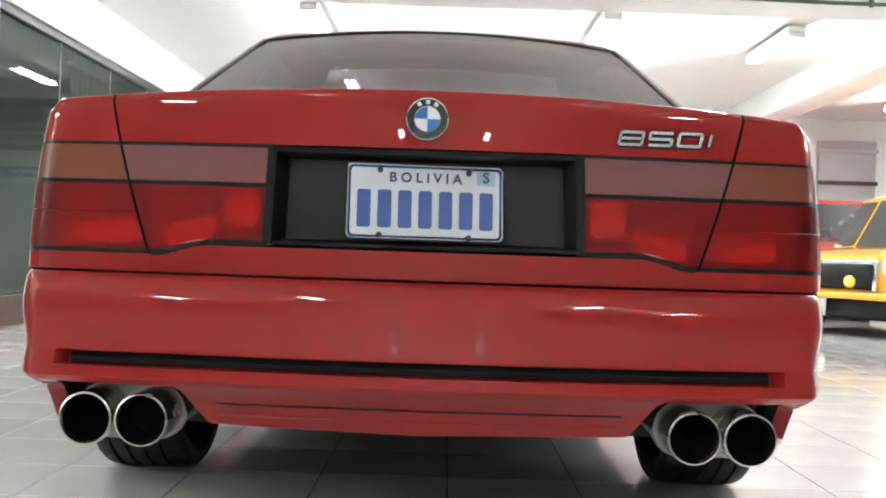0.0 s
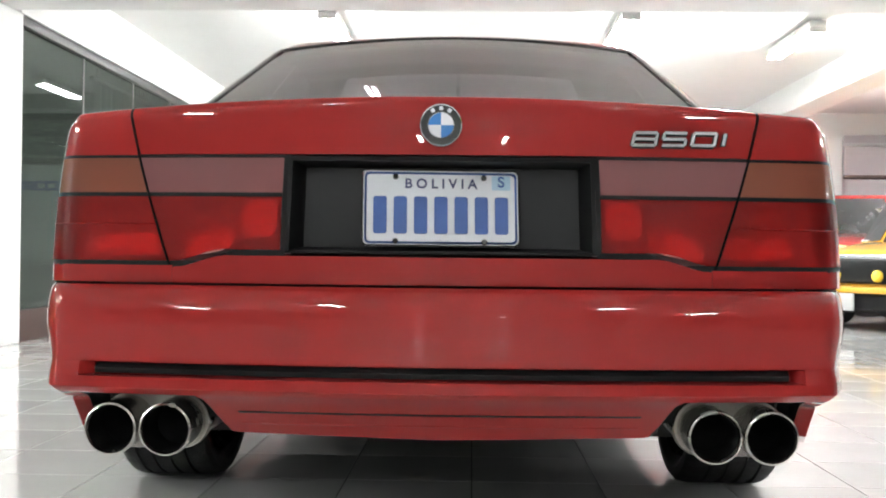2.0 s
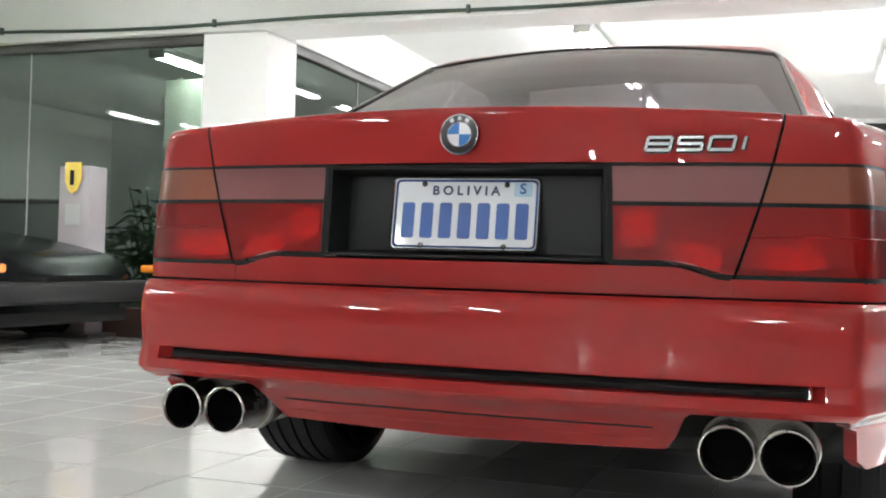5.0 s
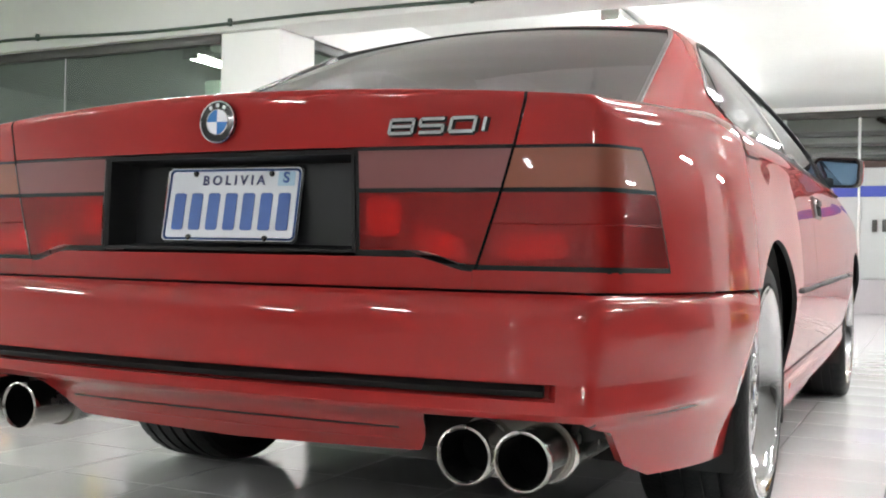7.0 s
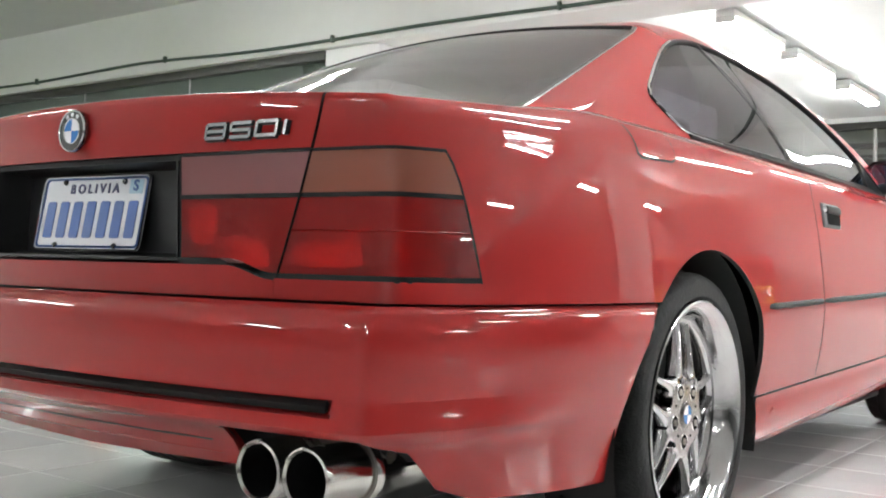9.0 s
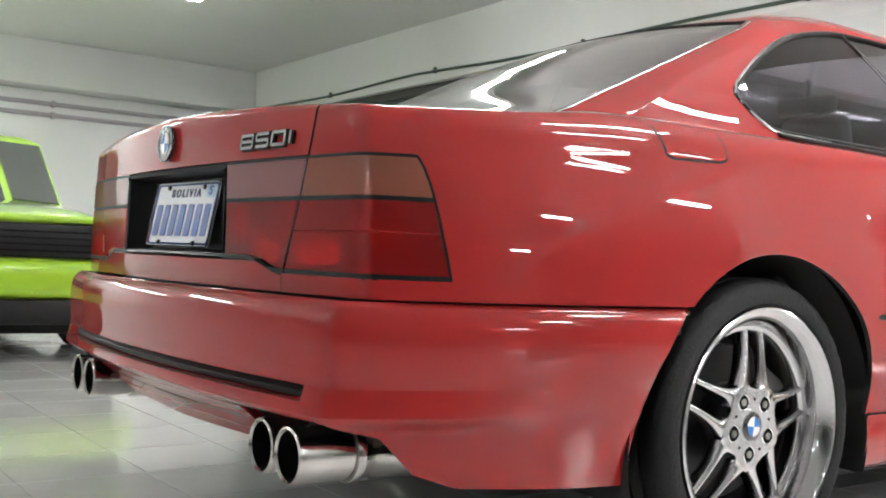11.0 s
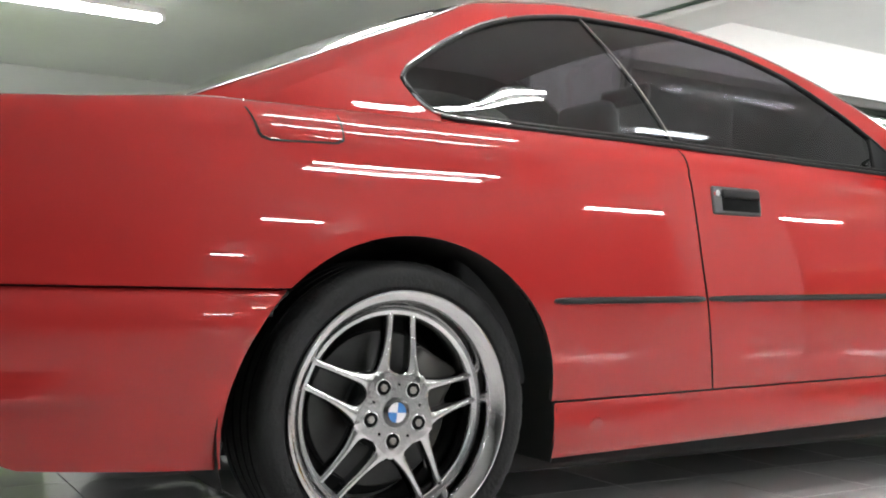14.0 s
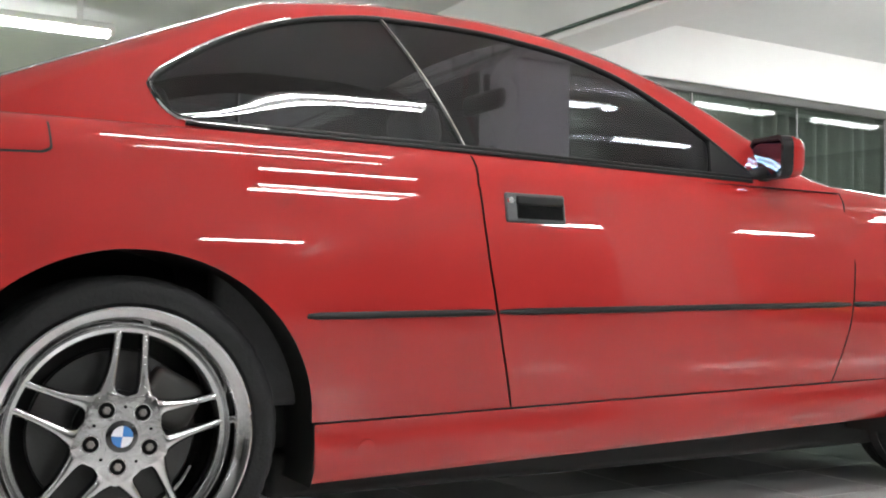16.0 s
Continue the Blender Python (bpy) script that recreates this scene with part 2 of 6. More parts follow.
def solid(ob, thick, offset=-1):
    """Gives a panel its thickness, with crisp dark edges and a dark inside."""
    me = ob.data
    count = np.zeros(len(me.edges), int)
    for p in me.polygons:
        for k in p.loop_indices:
            count[me.loops[k].edge_index] += 1
    for e in me.edges:
        if count[e.index] == 1:
            e.use_edge_sharp = True
    s = ob.modifiers.new("thickness", "SOLIDIFY")
    s.thickness, s.offset = thick, offset
    if me.materials[0] == RED:
        me.materials.append(INNER_DARK)
        s.material_offset = s.material_offset_rim = 1
    return ob


def box_bm(a, b, bevel=0.0, segs=2):
    bm = bmesh.new()
    bmesh.ops.create_cube(bm, size=1)
    for v in bm.verts:
        v.co = Vector([lerp(a[i], b[i], v.co[i] + 0.5) for i in range(3)])
    if bevel:
        bmesh.ops.bevel(bm, geom=bm.edges[:], offset=bevel, segments=segs, affect="EDGES", profile=0.5)
        for f in bm.faces:
            f.smooth = True
    return bm


def lathe(profile, n=48, axis="x"):
    """A turned body from (radius, along) pairs."""
    verts, faces = [], []
    k = len(profile)
    for i in range(n):
        a = 2 * math.pi * i / n
        c, s = math.cos(a), math.sin(a)
        for r, d in profile:
            verts.append({"x": (d, r * c, r * s), "y": (r * c, d, r * s), "z": (r * c, r * s, d)}[axis])
    for i in range(n):
        for j in range(k - 1):
            a, b = i * k + j, ((i + 1) % n) * k + j
            faces.append((a, b, b + 1, a + 1))
    return verts, faces


def tube_path(points, r, n=8):
    """A round bar along points."""
    verts, faces = [], []
    pts = [Vector(p) for p in points]
    for i, p in enumerate(pts):
        d = (pts[min(i + 1, len(pts) - 1)] - pts[max(i - 1, 0)]).normalized()
        u = d.cross(Vector((0, 0, 1)))
        u = (u if u.length > 1e-3 else d.cross(Vector((1, 0, 0)))).normalized()
        w = d.cross(u)
        for j in range(n):
            a = 2 * math.pi * j / n
            verts.append(tuple(p + r * (math.cos(a) * u + math.sin(a) * w)))
    for i in range(len(pts) - 1):
        for j in range(n):
            a, b = i * n + j, i * n + (j + 1) % n
            faces.append((a, b, b + n, a + n))
    m = len(verts)
    faces += [tuple(range(n))[::-1], tuple(range(m - n, m))]
    return verts, faces


def moved(vf, m):
    return [tuple(m @ Vector(v)) for v in vf[0]], vf[1]


def letters(text, size):
    """The mesh of a word in the built-in font, in the xz plane, centred."""
    cu = bpy.data.curves.new("word", "FONT")
    cu.body, cu.size, cu.align_x, cu.align_y, cu.extrude = text, size, "CENTER", "CENTER", 0.0008
    cu.offset = size * 0.022
    ob = new("word", cu)
    me = bpy.data.meshes.new_from_object(ob.evaluated_get(bpy.context.evaluated_depsgraph_get()))
    bpy.data.objects.remove(ob)
    me.transform(pose(0, 0, 0, 90, 0, 0))
    me.materials.clear()
    return me


# ---- the hall ----
X_WEST, X_EAST, Y_SOUTH, Y_NORTH = -9.64, 15.6, -17.5, 12.63
CEIL, CEIL_ALCOVE = 2.83, 2.71


def setting(name, a, b, material, label, bevel=0.0, category=""):
    ob = part(name, box_bm(a, b, bevel), material)
    return tagged(ob, label, category or name.split("_")[0], kind="structure")


floor = setting("floor", (X_WEST - 0.2, Y_SOUTH - 0.2, -0.2), (X_EAST + 0.2, Y_NORTH + 1.2, -0.0035), GROUT,
                "glossy white ceramic tile floor with thin grey joints")
setting("wall_west", (X_WEST - 0.2, Y_SOUTH, 0), (X_WEST, Y_NORTH, CEIL), WALL_WHITE, "white painted wall of the car showroom")
# assumed wall, never in view; it only shapes light and reflections
setting("wall_east", (X_EAST, Y_SOUTH, 0), (X_EAST + 0.2, Y_NORTH, CEIL), WALL_GREY, "unseen grey wall, added to close the far side of the showroom")
# out of view; white so that its reflection lifts the coupe's tail
setting("wall_south", (X_WEST - 0.2, Y_SOUTH - 0.2, 0), (X_EAST + 0.2, Y_SOUTH, CEIL), WALL_WHITE, "unseen white end wall, added to reflect light onto the tail")
setting("ceiling", (X_WEST - 0.2, Y_SOUTH - 0.2, CEIL), (X_EAST + 0.2, 4.48, CEIL + 0.2), CEIL_WHITE, "off-white plastered concrete ceiling over the main bay")
setting("ceiling_alcove", (X_WEST - 0.2, 4.88, CEIL_ALCOVE), (X_EAST + 0.2, Y_NORTH + 1.2, CEIL_ALCOVE + 0.2), CEIL_WHITE,
        "bright white ceiling over the rear bay", category="ceiling")
setting("beam_north", (X_WEST, 4.48, 2.27), (X_EAST, 4.88, CEIL + 0.2), CEIL_WHITE, "off-white downstand concrete beam across the hall", 0.01)
setting("beam_west", (X_WEST, Y_SOUTH, 2.34), (X_WEST + 0.40, 4.478, CEIL - 0.002), CEIL_WHITE, "off-white downstand beam along the wall", 0.01)
setting("beam_east", (3.81, 4.882, 2.39), (4.18, Y_NORTH, CEIL_ALCOVE - 0.002), WALL_WHITE, "white downstand beam over the side bay", 0.01)
setting("pillar_west", (-3.58, 4.53, 0), (-3.04, 4.98, 2.269), WALL_WHITE, "square white painted pillar beside the glass partition", 0.012)
setting("pillar_east", (3.09, 4.53, 0), (3.72, 4.87, 2.269), WALL_WHITE, "square white painted pillar beside the classic cars", 0.012)
setting("wall_north_east", (2.215, Y_NORTH, 0), (X_EAST, Y_NORTH + 0.2, CEIL_ALCOVE), WALL_WHITE, "white wall at the back of the rear bay")
setting("wall_backroom", (X_WEST, 11.3, 0), (-3.17, 11.5, CEIL_ALCOVE), DARK_ROOM, "grey rear wall of the glazed office")
setting("baseboard", (-3.595, 4.507, 0), (-3.025, 4.528, 0.07), PANEL_GREY, "pale grey baseboard at the foot of the pillar")


def glazed_wall(name, start, turn, length, top, cuts, base=0.22, label=""):
    """A glass partition: dark head rail, brown base board, thin joints and panes, along its own x axis from start."""
    w = thing(name, label, "glass partition", kind="structure", at=start, turn=turn)
    part("head_rail", box_bm((0, -0.035, top - 0.075), (length, 0.035, top), 0.004), FRAME_DARK, w)
    part("header_panel", box_bm((0, -0.05, top + 0.001), (length, 0.05, CEIL_ALCOVE - 0.002)), WALL_WHITE, w)
    part("base_board", box_bm((0, -0.05, 0), (length, 0.05, base), 0.006), BASE_BROWN, w)
    xs = [0] + cuts + [length]
    for a, b in zip(xs[:-1], xs[1:]):
        pane = part("pane", box_bm((a + 0.004, -0.006, base + 0.001), (b - 0.004, 0.006, top - 0.076)), SHOP_GLASS, w, "clear faintly green glass pane")
        pane.visible_shadow = False
        if b < length:
            part("joint", box_bm((b - 0.004, -0.008, base + 0.001), (b + 0.004, 0.008, top - 0.076)), PANEL_GREY, w)
    return w


glazed_wall("glass_wall_front", (-9.60, 4.565, 0), 0, 6.015, 2.268, [1.42, 2.92, 4.42], label="frameless glass office front with dark head rail")
glazed_wall("glass_wall_side", (-3.11, 4.99, 0), 90, 6.2, 2.28, [1.24, 2.44, 3.59, 4.65], label="frameless glass partition with dark head rail and brown base")

# the shopfront at the far end of the rear bay
front = thing("shopfront", "glazed shopfront with white lower panels and a blue stripe", "shopfront", kind="structure", at=(-3.36, Y_NORTH, 0))
FRONT_W = 5.575
part("head_rail", box_bm((0, 0, 2.55), (FRONT_W, 0.12, 2.64), 0.004), FRAME_DARK, front)
part("header_panel", box_bm((0, 0, 2.642), (FRONT_W, 0.14, CEIL_ALCOVE - 0.002)), WALL_WHITE, front)
part("base_board", box_bm((0, -0.02, 0), (FRONT_W, 0.14, 0.44), 0.006), PANEL_GREY, front)
part("transom", box_bm((0, 0.01, 1.895), (FRONT_W, 0.11, 1.985), 0.004), BASE_BROWN, front)
part("blue_stripe", box_bm((0, 0.026, 1.515), (FRONT_W, 0.034, 1.657)), BLUE_BAND, front, "blue stripe with unreadable white lettering")
for i in range(5):
    part("lettering", box_bm((2.70 + 0.15 * i, 0.018, 1.555), (2.70 + 0.15 * i + 0.10, 0.0255, 1.617)), PANEL_WHITE, front)
for i in range(6):
    a = 0.929 * i
    part("door_panel", box_bm((a + 0.01, 0.036, 0.444), (a + 0.919, 0.08, 1.893), 0.004), PANEL_WHITE, front)
    pane = part("pane", box_bm((a + 0.01, 0.05, 1.987), (a + 0.919, 0.06, 2.548)), CLEAR_GLASS, front)
    pane.visible_shadow = False
    part("mullion", box_bm((a - 0.015, 0.0, 0.442), (a + 0.015, 0.1, 2.548), 0.003), FIXTURE, front)
for x in (3.88, 4.00):
    part("door_handle", box_bm((x, 0.0, 1.06), (x + 0.06, 0.035, 1.22), 0.01), FRAME_DARK, front)
for k, (z0, z1) in enumerate(((2.09, 2.145), (2.24, 2.285), (2.39, 2.46))):
    part("roof_bar", box_bm((-0.1, 0.53 + 0.1 * k, z0), (FRONT_W + 0.1, 0.585 + 0.1 * k, z1)), PANEL_GREY, front)
part("red_brace", tube_path([(3.9, 0.4, 2.59), (4.87, 0.5, 2.02)], 0.036), BASE_BROWN, front)
setting("wall_beyond", (-3.66, Y_NORTH + 0.9, 0), (2.52, Y_NORTH + 1.05, CEIL_ALCOVE), WALL_WHITE, "pale grey wall behind the shopfront")

# grey panel board on the back wall of the side bay
board = thing("wall_panel", "pale mauve-grey panel board fixed to the wall", "panel", at=(5.29, Y_NORTH - 0.1, 0))
part("panel", box_bm((0, 0, 0.87), (0.81, 0.1, 2.39), 0.01), PANEL_GREY, board)
part("panel_rail", box_bm((-0.02, -0.03, 2.23), (0.83, -0.002, 2.275), 0.005), PANEL_WHITE, board)
part("panel_rail", box_bm((-0.02, -0.03, 1.77), (0.83, -0.002, 1.825), 0.005), BASE_BROWN, board)

# the cable along the beam, with its clips
cable = thing("ceiling_cable", "dark green cable clipped along the concrete beam", "cable")
pts = []
for i in range(60):
    x = lerp(-8.94, 5.84, i / 59)
    sag = 0.012 * math.sin(x * 1.9) - 0.02 * abs(math.sin(x * 0.55))
    pts.append((x, 4.465, 2.373 - 0.006 * (x + 8.8) + sag))
pts = [(-9.42, 4.465, 2.25), (-9.25, 4.465, 2.31)] + pts
part("cable", as_mesh("cable", *tube_path(pts, 0.013)), CABLE, cable)
for x in (-7.34, -5.40, -3.45, -1.50, 0.62, 2.66, 4.60):
    z = float(np.interp(x, [p[0] for p in pts], [p[2] for p in pts]))
    part("clip", box_bm((x - 0.012, 4.45, z - 0.02), (x + 0.012, 4.4795, z + 0.035), 0.003), CABLE, cable)
for k, z in enumerate((2.07, 2.195)):
    c = thing("wall_conduit", "grey conduit pipe running along the white wall", "conduit", "conduits on the wall")
    part("pipe", as_mesh("pipe", *tube_path([(X_WEST + 0.03, Y_SOUTH + 0.2, z), (X_WEST + 0.03, 4.4, z)], 0.025)), PANEL_GREY, c)
    for y in (-5, -2.5, 0, 2.2, 4.2):
        part("bracket", box_bm((X_WEST + 0.001, y - 0.02, z - 0.035), (X_WEST + 0.06, y + 0.02, z + 0.035), 0.004), PANEL_GREY, c)


# ---- fluorescent fixtures ----
def fixture(x, y, z, ceil, length=1.26, spread=0.042):
    f = thing("ceiling_light", "white twin-tube fluorescent fixture, lit, under the ceiling", "ceiling light", "fluorescent ceiling lights", at=(x, y, z))
    part("body", box_bm((-spread - 0.033, 0, 0.03), (spread + 0.033, length, 0.085), 0.006), FIXTURE, f)
    for q in (0.2 * length, 0.8 * length):
        part("stem", box_bm((-0.02, q - 0.02, 0.086), (0.02, q + 0.02, ceil - z)), FIXTURE, f)
    for s in (-1, 1):
        part("tube", as_mesh("tube", *tube_path([(spread * s, 0.04, 0.008), (spread * s, length - 0.04, 0.008)], 0.017, 10)), TUBE, f, "glowing white fluorescent tube")
    for y0 in (0.0, length - 0.038):
        part("end_cap", box_bm((-spread - 0.033, y0, -0.016), (spread + 0.033, y0 + 0.038, 0.0295), 0.005), FIXTURE, f)
    return f


for x, y in ((-1.16, 6.43), (1.35, 6.43), (-1.16, 8.02), (1.35, 8.02), (-1.16, 9.79), (3.01, 6.87), (5.9, 5.68), (5.68, 7.79), (5.58, 9.7)):
    fixture(x, y, 2.60, CEIL_ALCOVE)
# (-8.6, -1.9), (-1.3, -5.2), (-4.3, -8.0), (4.0, -8.0): unseen, added to brighten wall and tail
for x, y in ((-8.3, -3.2), (-4.9, -3.0), (-8.6, -1.9), (-2.5, 1.9), (1.32, 1.22), (2.5, 1.45), (8.75, 3.1), (14.4, 3.0),
             (-1.3, -5.2), (1.75, -5.4), (-4.3, -8.0), (4.0, -8.0), (1.4, -15.6), (-1.1, -15.7)):
    fixture(x, y, 2.60, CEIL)
fixture(4.87, 2.5, 2.60, CEIL, 1.4, 0.14)
fixture(-5.27, 0.93, 2.57, CEIL)
fixture(-4.69, 5.5, 2.35, CEIL_ALCOVE)
fixture(-6.28, 7.94, 2.37, CEIL_ALCOVE)

# ---- things in the glazed office ----
scr = thing("partition_panel", "pale green partition panel standing inside the office", "partition", at=(-4.69, 6.21, 0))
part("panel", box_bm((-0.40, 0, 0.06), (0.40, 0.06, 2.28), 0.01), PALE_GREEN, scr)
part("foot", box_bm((-0.4, -0.15, 0), (-0.32, 0.21, 0.058), 0.005), FIXTURE, scr)
part("foot", box_bm((0.32, -0.15, 0), (0.40, 0.21, 0.058), 0.005), FIXTURE, scr)
tv = thing("screen", "lit white screen on a dark stand inside the office", "screen", at=(-6.63, 5.19, 0))
part("frame", box_bm((-0.32, 0, 1.00), (0.32, 0.06, 1.355), 0.01), FRAME_DARK, tv)
part("display", box_bm((-0.29, -0.006, 1.028), (0.29, -0.0005, 1.328)), SCREEN, tv)
part("stand", box_bm((-0.03, 0.01, 0.03), (0.03, 0.05, 1.00), 0.005), FRAME_DARK, tv)
part("foot", box_bm((-0.25, -0.15, 0), (0.25, 0.2, 0.03), 0.008), FRAME_DARK, tv)
kiosk = thing("kiosk", "grey display pedestal with a white notice and yellow shield", "pedestal", at=(-4.51, 4.40, 0))
part("column", box_bm((-0.14, -0.1, 0.03), (0.14, 0.1, 1.275), 0.01), PANEL_GREY, kiosk)
part("foot", box_bm((-0.25, -0.2, 0), (0.25, 0.2, 0.03), 0.006), FRAME_DARK, kiosk)
part("notice", box_bm((-0.07, -0.108, 0.83), (0.07, -0.1005, 0.99)), PANEL_WHITE, kiosk)
sv = [(x * 0.9, -0.125, z - 0.20) for x, z in ((-0.075, 1.50), (0.075, 1.50), (0.075, 1.36), (0.04, 1.29), (0, 1.265), (-0.04, 1.29), (-0.075, 1.36))]
part("shield", as_mesh("shield", sv + [(a, b + 0.02, c) for a, b, c in sv],
     [tuple(range(7)), tuple(range(13, 6, -1))] + [(i, i + 7, (i + 1) % 7 + 7, (i + 1) % 7) for i in range(7)], 0), LAMP_YELLOW, kiosk, "yellow shield with a dark mark")
part("mark", box_bm((-0.018, -0.132, 1.13), (0.018, -0.1255, 1.24), 0.004), INNER_DARK, kiosk)


low = thing("office_counter", "low pale grey counter panel standing behind the glass", "counter", at=(-8.23, 5.46, 0))
part("front_panel", box_bm((0, 0, 0.2), (2.66, 0.04, 1.06), 0.006), PANEL_WHITE, low)
part("plinth", box_bm((0.02, 0.02, 0), (2.64, 0.45, 0.199)), FRAME_DARK, low)
part("top", box_bm((-0.02, -0.02, 1.061), (2.68, 0.5, 1.10), 0.006), FRAME_DARK, low)
part("side_panel", box_bm((2.62, 0.041, 0.2), (2.66, 0.48, 1.06), 0.006), PANEL_WHITE, low)


def curtain(x, y0, y1):
    c = thing("curtain", "pale grey pleated vertical curtain behind the glass", "curtain")
    n = 80
    rows = []
    for z in (0.24, 2.19):
        rows.append([(x + 0.05 * math.sin(i * 2 * math.pi / 8) + 0.012 * math.sin(i * 1.3), lerp(y0, y1, i / n), z) for i in range(n + 1)])
    solid(part("cloth", as_mesh("cloth", *grid(rows), 80), CURTAIN, c), 0.004)
    part("rail", box_bm((x - 0.02, y0 - 0.05, 2.192), (x + 0.02, y1 + 0.05, 2.23), 0.004), FIXTURE, c)
    for y in (y0 + 0.1, y1 - 0.1):
        part("hanger", box_bm((x - 0.01, y - 0.01, 2.231), (x + 0.01, y + 0.01, CEIL_ALCOVE)), FIXTURE, c)


curtain(-3.40, 7.23, 8.91)


def plant(at, height, seed):
    rnd = random.Random(seed)
    p = thing("potted_plant", "leafy dark green potted plant inside the office", "plant", "office plants", at=at)
    part("pot", as_mesh("pot", *lathe([(0.0, 0.0), (0.13, 0.0), (0.17, 0.3), (0.155, 0.3), (0.14, 0.26), (0.0, 0.26)], 20, "z")), POT, p)
    stems, leaves = ([], []), ([], [])
    for i in range(14):
        a, lean = rnd.uniform(0, 6.28), rnd.uniform(0.1, 0.45)
        top = Vector((lean * math.cos(a), lean * math.sin(a), rnd.uniform(0.6, 1) * height))
        stems = joined(stems, tube_path([(0.02 * math.cos(a), 0.02 * math.sin(a), 0.25), tuple(top * 0.6), tuple(top)], 0.006, 5))
        for k in range(12):
            c = top * rnd.uniform(0.45, 1.0)
            b, ln, up = rnd.uniform(0, 6.28), rnd.uniform(0.12, 0.24), rnd.uniform(-0.3, 0.4)
            d, w = Vector((math.cos(b), math.sin(b), up)).normalized(), Vector((-math.sin(b), math.cos(b), 0)) * ln * 0.22
            v = [c, c + d * ln * 0.5 + w, c + d * ln + Vector((0, 0, -0.05)), c + d * ln * 0.5 - w]
            leaves = joined(leaves, ([tuple(q) for q in v], [(0, 1, 2), (0, 2, 3)]))
    part("stems", as_mesh("stems", *stems), LEAF, p)
    part("foliage", as_mesh("foliage", *leaves, 0), LEAF, p)


plant((-4.64, 5.63, 0), 1.25, 3)
plant((-5.09, 5.9, 0), 1.05, 4)


# ---- the other parked cars ----
def parked_car(name, label, paint, at, turn, L, W, roof, hood_z, cabin, front_len, wheel_r, nose_drop=0.1, belly=0.2, round_front=2.6, top_scale=0.78):
    """A car, nose towards -y of its own axes: y runs from 0 at the nose to L. cabin: (screen foot, roof front, roof back, rear foot)."""
    c = thing(name, label, "car", "parked show cars", at=at, turn=turn)
    foot0, top0, top1, foot1 = cabin
    deck = curve([0, 0.06 * L, foot0, foot1, 0.95 * L, L], [hood_z - nose_drop, hood_z - nose_drop * 0.45, hood_z + 0.02, hood_z + 0.06, hood_z, hood_z - 0.12])
    n = 44
    ys = [L * (0.5 - 0.5 * math.cos(math.pi * i / n)) for i in range(n + 1)]
    rows = []
    for y in ys:
        t = abs(2 * y / L - 1)
        hw = W / 2 * (1 - 0.9 * t ** (round_front * 4)) ** (1 / round_front)
        zt = deck(y)
        zb = belly + 0.05 * t**4
        row = []
        for k in range(25):
            a = math.pi * k / 24
            cx, cz = math.cos(a), math.sin(a)
            x = hw * math.copysign(abs(cx) ** 0.32, cx)
            z = zb + (zt - zb) * (abs(cz) ** 0.45 if cz > 1e-6 else 0)
            row.append((x, y, z))
        rows.append(row)
    vf = grid(rows, out=(0, L / 2, 0.3))
    part("body", as_mesh("body", vf[0], vf[1] + [tuple(range(24, -1, -1)), tuple(range(len(vf[0]) - 25, len(vf[0])))], 50), paint, c)
    part("underbody", box_bm((-W * 0.42, L * 0.04, belly - 0.05), (W * 0.42, L * 0.96, belly + 0.12), 0.02), INNER_DARK, c)
    # cabin shell with its panes
    hw0, hw1 = W * 0.45, W * 0.5 * top_scale
    zb = hood_z - 0.02

    def ring(y0, y1, hw, z, crown=0.0):
        return [(-hw, y0, z), (-hw * 0.6, y0 - crown, z + crown * 0.3), (hw * 0.6, y0 - crown, z + crown * 0.3), (hw, y0, z), (hw, y1, z), (hw * 0.6, y1 + crown, z + crown * 0.3), (-hw * 0.6, y1 + crown, z + crown * 0.3), (-hw, y1, z)]
    base, rim = ring(foot0, foot1, hw0, zb, 0.06), ring(top0, top1, hw1, roof - 0.05, 0.04)
    cap = ring(top0 + 0.1, top1 - 0.1, hw1 - 0.1, roof, 0.02)
    v = base + rim + cap
    f = [(i, (i + 1) % 8, (i + 1) % 8 + 8, i + 8) for i in range(8)] + [(i + 8, (i + 1) % 8 + 8, (i + 1) % 8 + 16, i + 16) for i in range(8)] + [tuple(range(16, 24))]
    part("cabin", as_mesh("cabin", v, f, 35), paint, c)

    def pane(nm, a, b, d, e, inset=0.1):
        q = [Vector(p) for p in (a, b, d, e)]
        mid = sum(q, Vector()) / 4
        nrm = (q[1] - q[0]).cross(q[3] - q[0]).normalized()
        if nrm.dot(mid - Vector((0, (foot0 + foot1) / 2, zb))) < 0:
            nrm = -nrm
        q = [mid + (p - mid) * (1 - inset) for p in q]
        verts = [tuple(p + nrm * 0.012) for p in q] + [tuple(p - nrm * 0.01) for p in q]
        part(nm, as_mesh(nm, verts, [(0, 1, 2, 3), (7, 6, 5, 4), (0, 4, 5, 1), (1, 5, 6, 2), (2, 6, 7, 3), (3, 7, 4, 0)], 0), BG_GLASS, c)
    pane("windscreen", v[1], v[2], v[10], v[9], 0.06)
    pane("windscreen", v[0], v[1], v[9], v[8], 0.10)
    pane("windscreen", v[2], v[3], v[11], v[10], 0.10)
    pane("rear_window", v[5], v[6], v[14], v[13], 0.1)
    pane("side_window", v[3], v[4], v[12], v[11], 0.14)
    pane("side_window", v[7], v[0], v[8], v[15], 0.14)
